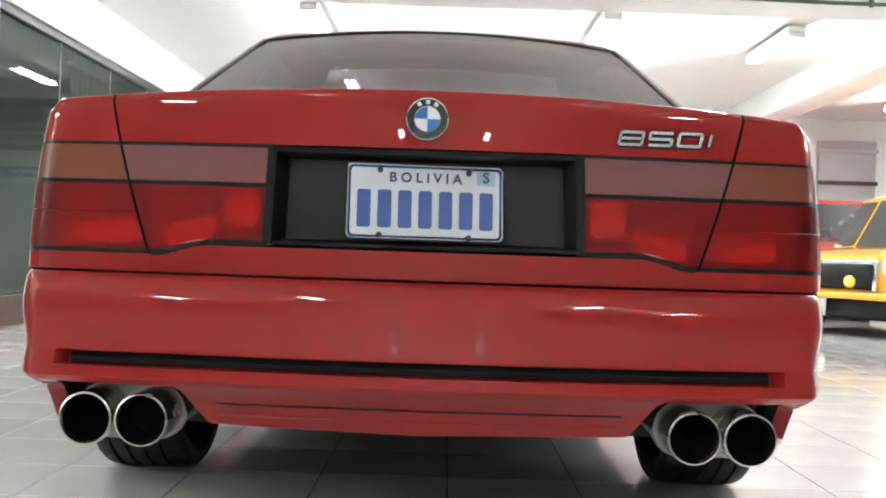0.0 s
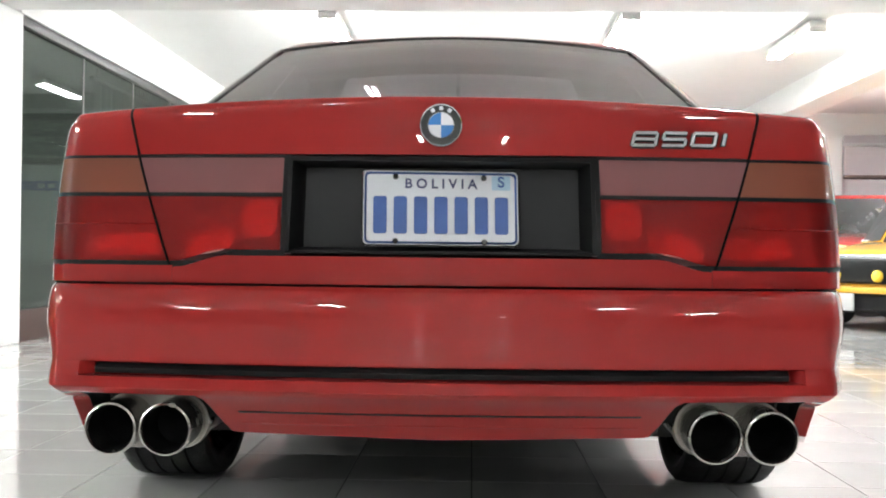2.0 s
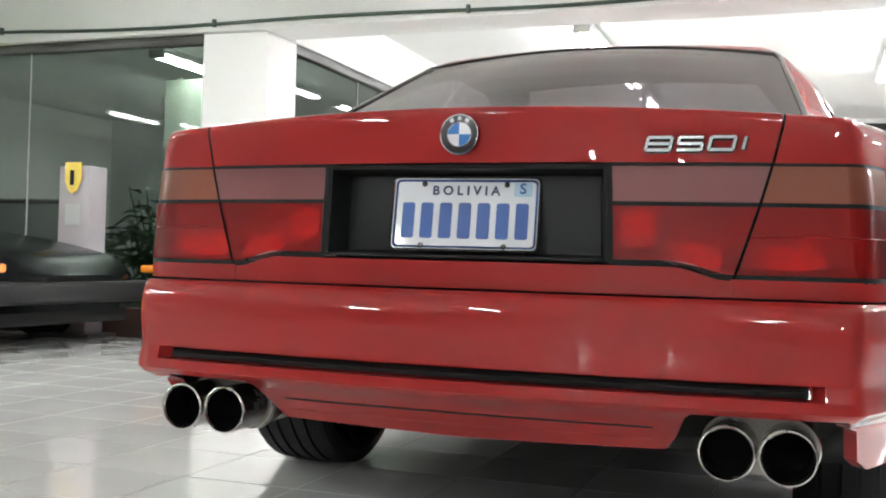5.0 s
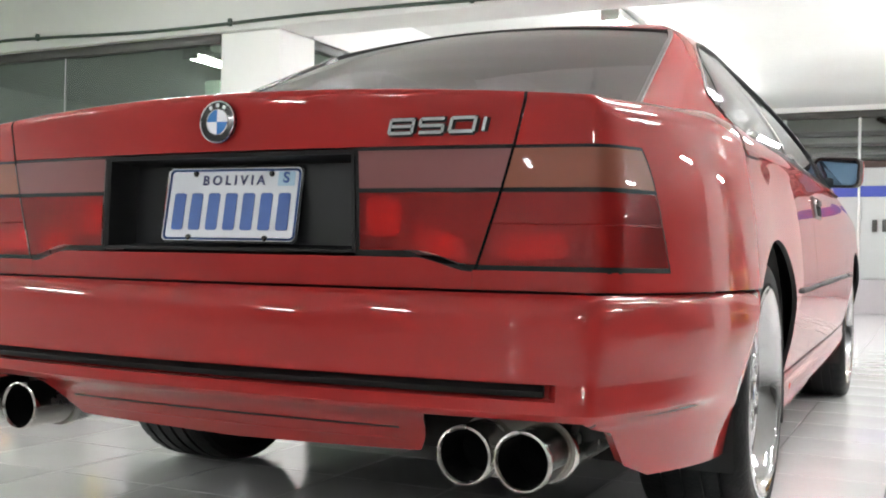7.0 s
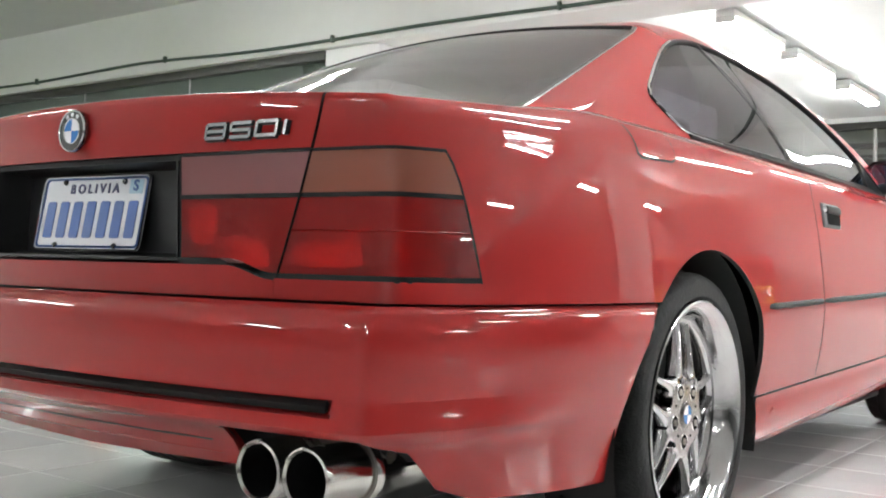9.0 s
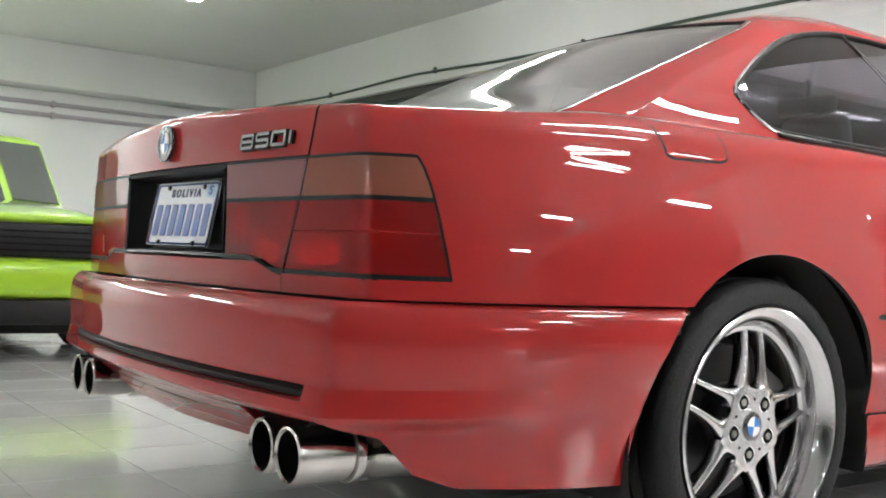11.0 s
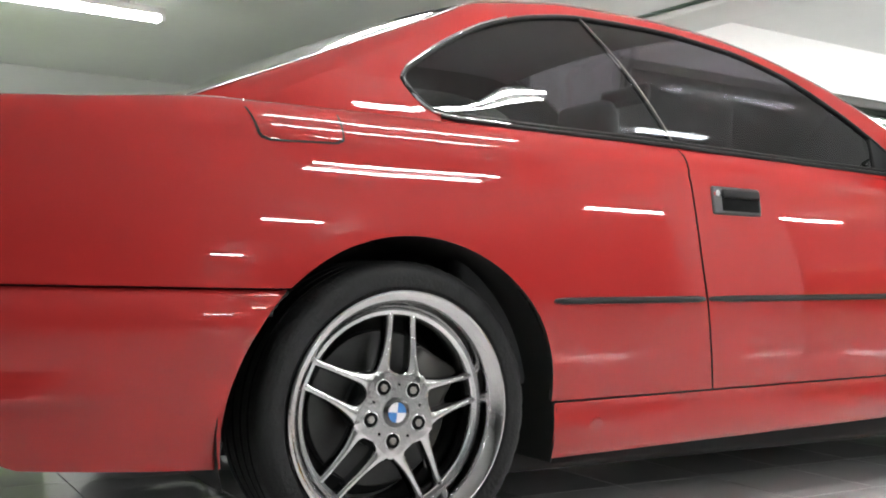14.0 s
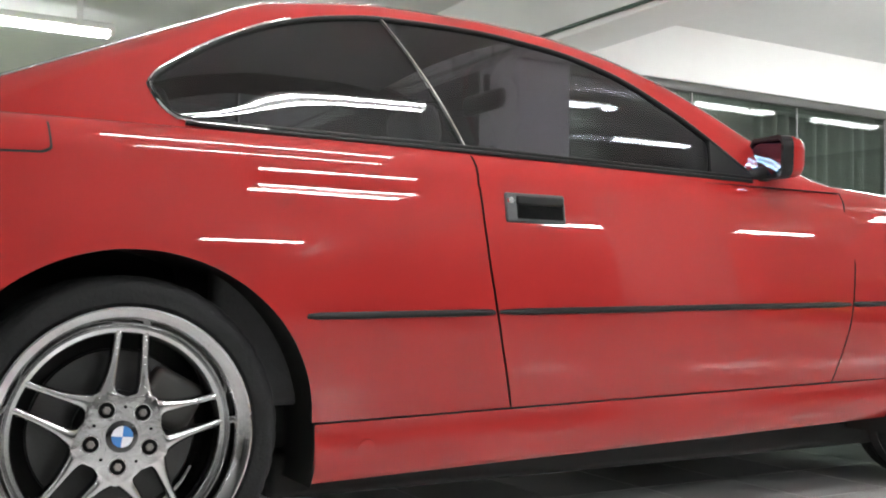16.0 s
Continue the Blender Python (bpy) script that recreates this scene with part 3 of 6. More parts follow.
    for y in (front_len, L - front_len * 1.05):
        for s in (-1, 1):
            w = part("wheel", as_mesh("wheel", *moved(lathe([(wheel_r * 0.55, -0.09), (wheel_r * 0.9, -0.1), (wheel_r, -0.07), (wheel_r, 0.07), (wheel_r * 0.9, 0.1), (wheel_r * 0.55, 0.09)], 28),
                     pose(s * (W / 2 - 0.1), y, wheel_r))), RUBBER, c)
            part("rim", as_mesh("rim", *moved(lathe([(0.0, 0.075), (wheel_r * 0.3, 0.08), (wheel_r * 0.5, 0.06), (wheel_r * 0.6, 0.085)], 24), pose(s * (W / 2 - 0.1), y, wheel_r, 0, 0, 0 if s > 0 else 180))), RIM_DARK, w)
            part("wheel_arch", as_mesh("wheel_arch", *moved(lathe([(0.0, -0.06), (wheel_r + 0.05, -0.06), (wheel_r + 0.05, 0.052)], 28), pose(s * (W / 2 - 0.055), y, wheel_r + 0.03))), INNER_DARK, c)
    return c


def disc(name, c, x, y, z, r, material, depth=0.04):
    vf = lathe([(0.0, -depth), (r * 0.6, -depth * 0.85), (r * 0.92, -depth * 0.35), (r, 0.0), (r, 0.03)], 24, "y")
    return part(name, as_mesh(name, *moved(vf, pose(x, y, z))), material, c)


mini = parked_car("small_yellow_car", "small yellow classic car with black grille and yellow fog lamps", YELLOW, (3.52, 7.25, 0), -55, 3.05, 1.41, 1.33, 0.80,
                  (0.95, 1.3, 2.5, 2.85), 0.5, 0.26, 0.16, 0.2, 2.4)
part("grille", box_bm((-0.42, -0.045, 0.42), (0.42, 0.05, 0.65), 0.03), BLACK_TRIM, mini, "black grille")
part("grille_frame", box_bm((-0.46, -0.03, 0.64), (0.46, 0.05, 0.68), 0.012), CHROME, mini, "chrome grille moustache")
for s in (-1, 1):
    part("grille_frame", box_bm((0.43 * s - 0.02, -0.03, 0.41), (0.43 * s + 0.02, 0.05, 0.67), 0.008), CHROME, mini)
    disc("headlamp", mini, 0.55 * s, 0.05, 0.63, 0.11, LAMP_CLEAR, 0.06)
    disc("fog_lamp", mini, 0.21 * s, -0.05, 0.49, 0.055, LAMP_YELLOW)
    part("wing", box_bm((0.55 * s - 0.16, 0.02, 0.3), (0.55 * s + 0.16, 0.5, 0.78), 0.08, 4), YELLOW, mini)
part("bumper", box_bm((-0.70, -0.1, 0.335), (0.70, 0.02, 0.395), 0.02), YELLOW, mini, "yellow bumper")
part("apron", box_bm((-0.62, -0.02, 0.18), (0.62, 0.12, 0.334), 0.02), BLACK_TRIM, mini)
part("number_plate", box_bm((-0.25, -0.11, 0.18), (0.02, -0.095, 0.334), 0.004), PANEL_WHITE, mini, "white number plate")
part("badge", box_bm((-0.03, 0.06, 0.79), (0.03, 0.12, 0.815), 0.008), CHROME, mini)

old = parked_car("red_classic_car", "red rounded classic car with chrome bumper and headlamps", RED2, (4.55, 9.4, 0), -12, 4.1, 1.56, 1.45, 0.93,
                 (1.3, 1.7, 2.8, 3.4), 0.75, 0.31, 0.22, 0.2, 2.2, 0.74)
part("bumper", box_bm((-0.76, -0.12, 0.42), (0.76, -0.02, 0.52), 0.03), CHROME, old, "chrome bumper")
for s in (-1, 1):
    disc("headlamp", old, 0.55 * s, 0.03, 0.70, 0.1, LAMP_CLEAR, 0.06)
    part("over_rider", box_bm((0.4 * s - 0.03, -0.15, 0.4), (0.4 * s + 0.03, -0.12, 0.58), 0.012), CHROME, old)

lime = parked_car("green_coupe", "lime green muscle coupe with a full-width black grille", LIME, (-3.55, 0.24, 0), 90, 4.9, 1.95, 1.42, 0.90,
                  (1.45, 2.15, 3.2, 4.1), 0.95, 0.36, 0.1, 0.18, 3.0, 0.90)
part("grille", box_bm((-0.86, -0.03, 0.56), (0.86, 0.06, 0.75), 0.02), BLACK_TRIM, lime, "black full-width grille")
for z in (0.60, 0.635, 0.67, 0.705):
    part("grille_bar", box_bm((-0.83, -0.036, z - 0.004), (0.83, -0.031, z + 0.004), 0.001), SOOT_SHADE, lime)
part("bumper", box_bm((-0.93, -0.06, 0.34), (0.93, 0.1, 0.55), 0.05, 3), LIME, lime)
part("lower_grille", box_bm((-0.8, -0.05, 0.2), (0.8, 0.1, 0.335), 0.02), BLACK_TRIM, lime)
part("hood_edge", box_bm((-0.9, -0.02, 0.755), (0.9, 0.2, 0.80), 0.02), LIME, lime)
part("badge", box_bm((-0.25, -0.045, 0.66), (-0.17, -0.031, 0.69), 0.004), CHROME, lime)

wedge = parked_car("black_sports_car", "low black wedge-shaped sports car with orange indicator", BLACK_PAINT, (-3.80, 3.56, 0), 90, 4.2, 1.66, 1.06, 0.76,
                   (1.35, 2.1, 2.6, 3.6), 0.95, 0.31, 0.28, 0.2, 3.0, 0.7)
part("bumper", box_bm((-0.82, -0.05, 0.30), (0.82, 0.12, 0.44), 0.03), BLACK_TRIM, wedge)
for s in (-1, 1):
    part("indicator", box_bm((0.775 * s - 0.055, -0.045, 0.495), (0.775 * s + 0.055, 0.09, 0.55), 0.015), ORANGE, wedge, "orange indicator lamp")


# ---- the red coupe: surfaces ----
# y runs from the tail (0) to the nose (4.72), x is half the width, z is up.
A0 = 0.905
HUB_R, HUB_F, HUB_Z = 0.993, 3.677, 0.318
ARCH_R = 0.388


FOLD_X, FOLD_Y = 0.765, 0.0635


def outline():
    """The plan of one half: a slightly bowed tail, a tight corner, a flank that swells to the full width, the nose."""
    pts = [(FOLD_X * i / 300, 0.005 + 0.1 * (FOLD_X * i / 300) ** 2) for i in range(300)]
    pts += [(A0 - (A0 - FOLD_X) * max(0.0, 1 - (lerp(FOLD_Y, 0.95, i / 400) - FOLD_Y) / 0.85) ** 3.2, lerp(FOLD_Y, 0.95, i / 400)) for i in range(401)]
    for i in range(1, 276):
        y = 0.95 + i / 100
        pts.append((A0 + 0.007 * smooth01((y - 0.95) / 0.5) - 0.004 * smooth01((y - 2.6) / 1.0), y))
    x0 = pts[-1][0]
    for i in range(1, 300):
        ph = i / 299 * math.pi / 2
        pts.append((x0 * max(math.cos(ph), 0) ** (2 / 2.3), 3.70 + 1.02 * math.sin(ph) ** (2 / 3.0)))
    p = np.array(pts)
    s = np.r_[0, np.cumsum(np.hypot(*np.diff(p, axis=0).T))]
    even = np.linspace(0, s[-1], 2400)
    x, y = np.interp(even, s, p[:, 0]), np.interp(even, s, p[:, 1])
    for _ in range(3):
        x[1:-1], y[1:-1] = [np.convolve(np.pad(q, 8, mode="reflect", reflect_type="odd"), np.ones(17) / 17, "valid")[1:-1] for q in (x, y)]
    return even, x, y


PS, PX, PY = outline()
NX, NY = np.gradient(PY, PS), -np.gradient(PX, PS)
NOSE = int(np.searchsorted(PY, 3.7))
REAR = int(np.searchsorted(PY, 0.9))
lean = curve([0.15, 0.2, 0.32, 0.45, 0.56, 0.7, 0.8, 0.88, 0.95], [-0.085, -0.07, -0.047, -0.015, 0, -0.008, -0.02, -0.034, -0.05])


def s_x(x):
    """Along the outline, where the tail is x wide."""
    return float(np.interp(x, PX[:REAR], PS[:REAR]))


def s_y(y):
    return float(np.interp(y, PY[:NOSE + 900], PS[:NOSE + 900]))


def plan(s):
    a = abs(s)
    x, y, nx, ny = (float(np.interp(a, PS, q)) for q in (PX, PY, NX, NY))
    return (x, y, nx, ny) if s >= 0 else (-x, y, -nx, ny)


def skin(s, z, off=0.0, zz=None):
    """A point of the body's side; off: metres out of it."""
    x, y, nx, ny = plan(s)
    k = (A0 + lean(z)) / A0
    return (x * k + off * nx, y + off * ny, z if zz is None else zz)


deck_mid = curve([0, 0.1, 0.35, 0.62, 1.5, 3.0, 3.4, 4.2, 4.75], [0.937, 0.941, 0.960, 0.985, 0.988, 0.985, 0.965, 0.87, 0.74])


def deck(x, y):
    return deck_mid(y) - 0.045 * (x / 0.85) ** 2


def edge_r(s):
    nx = abs(plan(s)[2])
    return lerp(0.016, lerp(0.044, 0.085, smooth01((plan(s)[1] - 0.1) / 0.5)), smooth01((nx - 0.35) / 0.42))


def edge(s):
    """Height at which the side turns into the deck, the radius there and the deck's height."""
    r = edge_r(s)
    z = 0.88
    for _ in range(3):
        p = skin(s, z, -r)
        h = deck(p[0], p[1])
        z = h - r
    return z, r, h


def cut_circle(yz, cells, centre, r):
    """Moves the points of the kept cells that lie inside a circle onto it. yz: rows of [y, z]; cells: those kept so far."""
    a = np.array(yz)
    d = a - centre
    dist = np.hypot(d[..., 0], d[..., 1])
    inside = dist < r
    ni, nj = inside.shape
    kept = {(i, j) for i, j in cells if not inside[i:i + 2, j:j + 2].all()}
    on = np.zeros_like(inside)
    for i, j in kept:
        on[i:i + 2, j:j + 2] = True
    move = on & inside
    a[move] = np.array(centre) + d[move] / dist[move][:, None] * r
    return a.tolist(), kept


def side_panel(sa, sb, zs, ns, n_arc=6, arches=(), drop=None, warp=None, mirror=False, off=0.0):
    """A panel of the side between two seams (functions of z), over rows of heights, then over the shoulder."""
    rows_s, rows_z, arc = [], [], []
    for z in zs:
        rows_s.append([lerp(sa(z), sb(z), warp(j / ns) if warp else j / ns) for j in range(ns + 1)])
        rows_z.append([z] * (ns + 1))
    top_s = [lerp(sa(0.9), sb(0.9), warp(j / ns) if warp else j / ns) for j in range(ns + 1)]
    cells = [(i, j) for i in range(len(zs) - 1) for j in range(ns)]
    yz = [[[plan(s)[1], z] for s, z in zip(a, b)] for a, b in zip(rows_s, rows_z)]
    cells = {(i, j) for i, j in cells if not (drop and drop(*(np.mean([yz[i + a][j + b] for a in (0, 1) for b in (0, 1)], axis=0)), j))}
    before = [[tuple(p) for p in r] for r in yz]
    for c in arches:
        yz, cells = cut_circle(yz, cells, c, ARCH_R)
    pts = []
    for i, r in enumerate(yz):
        row = []
        for j, (y, z) in enumerate(r):
            s = rows_s[i][j] if tuple(r[j]) == before[i][j] else s_y(y)
            row.append(skin(s, z, off))
        pts.append(row)
    n = len(pts)
    if n_arc:
        for k in range(n_arc + 1):
            al = math.pi / 2 * k / n_arc
            row = []
            for s in top_s:
                z, rr, _ = edge(s)
                row.append(skin(s, z, off - rr * (1 - math.cos(al)), z + rr * math.sin(al)))
            pts.append(row)
    return grid(pts, lambda i, j: i >= n - 1 or (i, j) in cells, mirror, out=(0, 2.0, 0.4))


INSET = np.array([[skin(s, edge(s)[0], -edge_r(s))[k] for k in (0, 1)] for s in np.linspace(0, s_y(3.6), 700)])
CORNER = int(np.searchsorted(INSET[:, 0], 0.80))


def tail_y(x):
    return float(np.interp(abs(x), INSET[:CORNER, 0], INSET[:CORNER, 1]))


def deck_w(y):
    return float(np.interp(y, INSET[:, 1], INSET[:, 0]))


def lid_seam(z):
    return 0.530 + (z - 0.614) * 0.37


def lid_seam_top(y):
    return 0.606 + 0.06 * max(0, y - 0.06)


GAP = 0.0028
lamp_out = curve([0.55, 0.625, 0.69, 0.75, 0.80, 0.825, 0.95], [0.212, 0.201, 0.188, 0.176, 0.161, 0.148, 0.10])
door_rear = curve([0.3, 0.57, 0.75, 0.92], [1.905, 1.825, 1.80, 1.787])
door_front = curve([0.3, 0.55, 0.78, 0.95], [3.00, 3.06, 3.09, 3.05])

coupe = thing("red_coupe", "glossy red two-door coupe with black trim and tinted windows", "car")

# quarter panels, with the opening for the lamp and the wheel arch
K = 16
NQ = 96
Z_ROWS = [0.333, 0.36, 0.39, 0.42, 0.45, 0.48, 0.51, 0.54, 0.560, 0.5742, 0.592, 0.608, 0.65, 0.69, 0.73, 0.77, 0.80, 0.823, 0.835, 0.855]


def belt_in(y):
    """Where the deck ends inside the foot of the windows."""
    return 0.795 - 0.05 * max(0.0, 1.8 - y) - 0.48 * max(0.0, 1.2 - y) ** 2


def quarter(mirror):
    def sa(z):
        return s_x(lid_seam(z) + GAP) if z > 0.609 else s_x(lid_seam(0.6) - GAP + 0.0004)

    def sb(z):
        return s_y(door_rear(z) - GAP)

    def drop(y, z, j):
        return (z < 0.575 and y < 1.0) or (j < K and 0.608 < z < 0.823)

    rows = []
    zs = Z_ROWS
    # columns follow the lamp's outer edge
    def col(z, j):
        return lerp(sa(z), s_y(lamp_out(z)), j / K) if j <= K else lerp(s_y(lamp_out(z)), sb(z), (j - K) / (NQ - K))
    yz, ss = [], []
    for z in zs:
        zc = [z if z <= 0.823 else lerp(0.823, edge(col(z, j))[0], (z - 0.823) / 0.05) for j in range(NQ + 1)]
        ss.append([col(min(q, 0.9), j) for j, q in enumerate(zc)])
        yz.append([[plan(s)[1], 0.3235 + 0.0205 * max(0.0, plan(s)[1] - 1.3) if z == 0.333 else q] for s, q in zip(ss[-1], zc)])
    cells = {(i, j) for i in range(len(zs) - 1) for j in range(NQ)
             if not drop(yz[i][j][1] * 0 + (yz[i][j][0] + yz[i + 1][j + 1][0]) / 2, (zs[i] + zs[i + 1]) / 2, j)}
    old = [[tuple(p) for p in r] for r in yz]
    yz, cells = cut_circle(yz, cells, (HUB_R + 0.006, 0.298), ARCH_R)
    pts = [[skin(ss[i][j] if tuple(p) == old[i][j] else s_y(p[0]), p[1]) for j, p in enumerate(r)] for i, r in enumerate(yz)]
    n = len(pts)
    for k in range(8):
        al = math.pi / 2 * k / 7
        row = []
        for j in range(NQ + 1):
            z, rr, _ = edge(col(0.9, j))
            row.append(skin(col(0.9, j), z, -rr * (1 - math.cos(al)), z + rr * math.sin(al)))
        pts.append(row)
    end = pts[-1]
    for f in np.linspace(0.1, 1, 10):
        row = []
        for x1, y, _ in end:
            x0 = min(max(lid_seam_top(y) + GAP, belt_in(y) if y > 0.62 else 0), x1 - 0.0005)
            x = lerp(x1, x0, f)
            row.append((x, y, deck(x, y)))
        pts.append(row)
    side = grid(pts, lambda i, j: i >= n - 1 or (i, j) in cells, mirror, out=(0, 1.5, 0.4))
    return side


for m in (False, True):
    solid(part("quarter_panel", as_mesh("quarter_panel", *quarter(m), 50), RED, coupe), 0.012)

# trunk lid
nx = 60
face = []
for g in (0, 0.15, 0.4, 0.65, 0.85):
    row = []
    for f in np.linspace(-1, 1, nx + 1):
        z = lerp(0.824, edge(s_x(abs(f) * (lid_seam(0.9) - GAP)))[0], g)
        row.append(skin(math.copysign(s_x(abs(f) * (lid_seam(min(z, 0.9)) - GAP)), f), z))
    face.append(row)
for k in range(8):
    al = math.pi / 2 * k / 7
    row = []
    for f in np.linspace(-1, 1, nx + 1):
        s = math.copysign(s_x(abs(f) * (lid_seam(0.9) - GAP)), f)
        z, r, _ = edge(s)
        row.append(skin(s, z, -r * (1 - math.cos(al)), z + r * math.sin(al)))
    face.append(row)
for i in range(1, 25):
    g = i / 24
    yl = lerp(0.075, 0.60, g)
    row = []
    for f in np.linspace(-1, 1, nx + 1):
        x = f * (lid_seam_top(yl) - GAP)
        y = lerp(tail_y(x), 0.60 - 0.05 * (x / 0.65) ** 2 + 0.04, g)
        row.append((x, y, deck(x, y)))
    face.append(row)
strip = []


def lamp_floor(x):
    return lerp(0.632, 0.609, smooth01((abs(x) - 0.415) / 0.105))


for g in (0, 0.25, 0.5, 0.75, 1.0):
    row = []
    for f in np.linspace(-1, 1, nx + 1):
        x = f * (lid_seam(0.6) - GAP)
        z = lerp(0.5742, lamp_floor(x) - 0.004, g)
        row.append(skin(math.copysign(s_x(abs(x)), f), z))
    strip.append(row)
solid(part("trunk_lid", as_mesh("trunk_lid", *joined(grid(face, out=(0, 1.5, 0.4)), grid(strip, out=(0, 1.5, 0.4))), 50), RED, coupe, "red trunk lid"), 0.012)

# doors, front wings, sills
sill_line = curve([1.3, 3.3], [0.321, 0.362])
for m in (False, True):
    zs = [0.0, 0.03, 0.08, 0.14, 0.2, 0.3, 0.4, 0.5, 0.6, 0.7, 0.8, 0.9, 1.0]
    rows = []
    for t in zs:
        row = []
        for j in range(61):
            f = j / 60
            y0 = lerp(door_rear(0.33) + GAP, door_front(0.36) - GAP, f)
            z = lerp(sill_line(y0) + 0.0025, 0.848, t)
            y = lerp(door_rear(z) + GAP, door_front(z) - GAP, f)
            row.append(skin(s_y(y), z))
        rows.append(row)
    ya, yb = door_rear(0.9) + GAP, door_front(0.9) - GAP
    for k in range(8):
        al = math.pi / 2 * k / 7
        row = []
        for j in range(61):
            s = s_y(lerp(ya, yb, j / 60))
            z, r, _ = edge(s)
            row.append(skin(s, z, -r * (1 - math.cos(al)), z + r * math.sin(al)))
        rows.append(row)
    for i in range(1, 6):
        row = []
        for j in range(61):
            y = lerp(ya, yb, j / 60)
            x = lerp(deck_w(y), 0.795, i / 5)
            row.append((x, y, deck(x, y)))
        rows.append(row)
    door = part("door", as_mesh("door", *grid(rows, None, m, out=(0, 2.4, 0.4)), 50), RED, coupe, "red car door")
    solid(door, 0.012)
    sgn = -1 if m else 1
    # handle plate with its grip, lock and a black slab painting the recess's shade
    y0, y1, z0, z1 = 1.857, 2.032, 0.775, 0.848
    hx = skin(s_y(1.94), 0.81)[0]
    tilt = pose(sgn * hx, (y0 + y1) / 2, (z0 + z1) / 2, 0, -sgn * 8, 0)

    def on_handle(bm):
        bmesh.ops.transform(bm, matrix=tilt @ Matrix.Diagonal((sgn, 1, 1, 1)), verts=bm.verts[:])
        bmesh.ops.recalc_face_normals(bm, faces=bm.faces[:])
        return bm
    hw, hh = (y1 - y0) / 2, (z1 - z0) / 2
    handle = part("door_handle", on_handle(box_bm((-0.012, -hw, -hh), (0.006, hw, hh), 0.008, 4)), HANDLE_GREY, door, "black plastic door handle")
    part("handle_recess_shade", on_handle(box_bm((0.0, -0.060, -hh + 0.007), (0.0072, hw - 0.007, hh - 0.007), 0.006, 3)), SOOT_SHADE, coupe)
    part("handle_grip", on_handle(box_bm((0.002, -0.058, 0.006), (0.013, hw - 0.009, hh - 0.008), 0.005, 3)), BLACK_TRIM, coupe)
    part("door_lock", as_mesh("door_lock", *moved(lathe([(0, 0.011), (0.0075, 0.011), (0.009, 0.006), (0.009, 0)], 16), tilt @ pose(0, -0.074, 0.016, 0, 0, 0 if sgn > 0 else 180))), CHROME, coupe, "chrome lock cylinder")

    # sill with its jacking-point cap
    rows = []
    for t in np.linspace(0, 1, 10):
        row = []
        for j in range(50):
            y = lerp(1.392, 3.30, j / 49)
            zb = 0.190 + 0.026 * (y - 1.39)
            z = lerp(zb, sill_line(y) - 0.0015, t)
            row.append(skin(s_y(y), z, 0.004 + 0.012 * math.sin(math.pi * min(1, t * 1.1)) - 0.02 * max(0, 0.2 - t)))
        rows.append(row)
    rows.insert(0, [(p[0] * 0.86, p[1], p[2] - 0.002) for p in rows[0]])
    solid(part("sill", as_mesh("sill", *grid(rows, None, m, out=(0, 2.4, 0.6)), 60), RED, coupe, "red side skirt"), 0.008)
    cx = skin(s_y(1.515), 0.262)[0] + 0.0125
    part("jacking_cap", as_mesh("jacking_cap", *moved(lathe([(0, 0.0035), (0.021, 0.003), (0.0235, 0.0), (0.0235, -0.006)], 24), pose(sgn * cx, 1.515, 0.262, 0, sgn * 10, 0 if sgn > 0 else 180))), RED, coupe)

    # rubbing strip in two lengths, with a bright upper lip
    for a, b in ((1.352, door_rear(0.56) - 0.004), (door_rear(0.56) + 0.004, door_front(0.57) - 0.004), (door_front(0.57) + 0.004, 3.30)):
        prof = [(0.0, -0.0082), (0.008, -0.0075), (0.011, -0.003), (0.010, 0.004), (0.0055, 0.0072), (0.0, 0.0078)]
        rows = []
        for j in range(31):
            y = lerp(a, b, j / 30)
            z = 0.555 + 0.018 * (y - 1.35)
            end = min(1.0, 14 * min(j / 30, 1 - j / 30) + 0.15)
            rows.append([skin(s_y(y), z, o * end - 0.002, z + h * (0.6 + 0.4 * end)) for o, h in prof])
        part("rubbing_strip", as_mesh("rubbing_strip", *grid(rows, None, m, out=(0, 2.4, 0.556)), 50), BLACK_TRIM, coupe, "black rubbing strip")

    # front wing
    zs = [0.20, 0.24, 0.28, 0.32, 0.36, 0.40, 0.44, 0.48, 0.52, 0.56, 0.60, 0.64, 0.68, 0.70]
    sb = float(PS[-1]) - 0.25
    vf = side_panel(lambda z: s_y(door_front(z) + GAP), lambda z: sb, zs, 70, 7, [(HUB_F + 0.006, 0.298)], lambda y, z, j: z < 0.365 and y < HUB_F, None, m)
    solid(part("front_wing", as_mesh("front_wing", *vf, 50), RED, coupe, "red front wing"), 0.012)

# nose, bonnet and cowl
sb = float(PS[-1]) - 0.25
rows = []
for z in (0.20, 0.28, 0.36, 0.44, 0.52, 0.58, 0.62, 0.65):
    rows.append([skin(math.copysign(lerp(float(PS[-1]), sb, abs(f)), f), z) for f in np.linspace(-1, 1, 31)])
solid(part("front_bumper", as_mesh("front_bumper", *grid(rows, out=(0, 2, 0.4)), 50), RED, coupe, "red nose panel"), 0.012)
rows = []
for i in range(31):
    y = lerp(3.0, 4.66, i / 30)
    w = float(np.interp(y, PY[NOSE:], PX[NOSE:])) if y > 3.72 else A0
    w = max(0.05, w * 0.965 - 0.05)
    rows.append([(f * w, y, deck(f * w, y) - 0.12 * smooth01((y - 4.35) / 0.35)) for f in np.linspace(-1, 1, 25)])
solid(part("bonnet", as_mesh("bonnet", *grid(rows, out=(0, 3.6, 0.2)), 50), RED, coupe, "red bonnet"), 0.012)

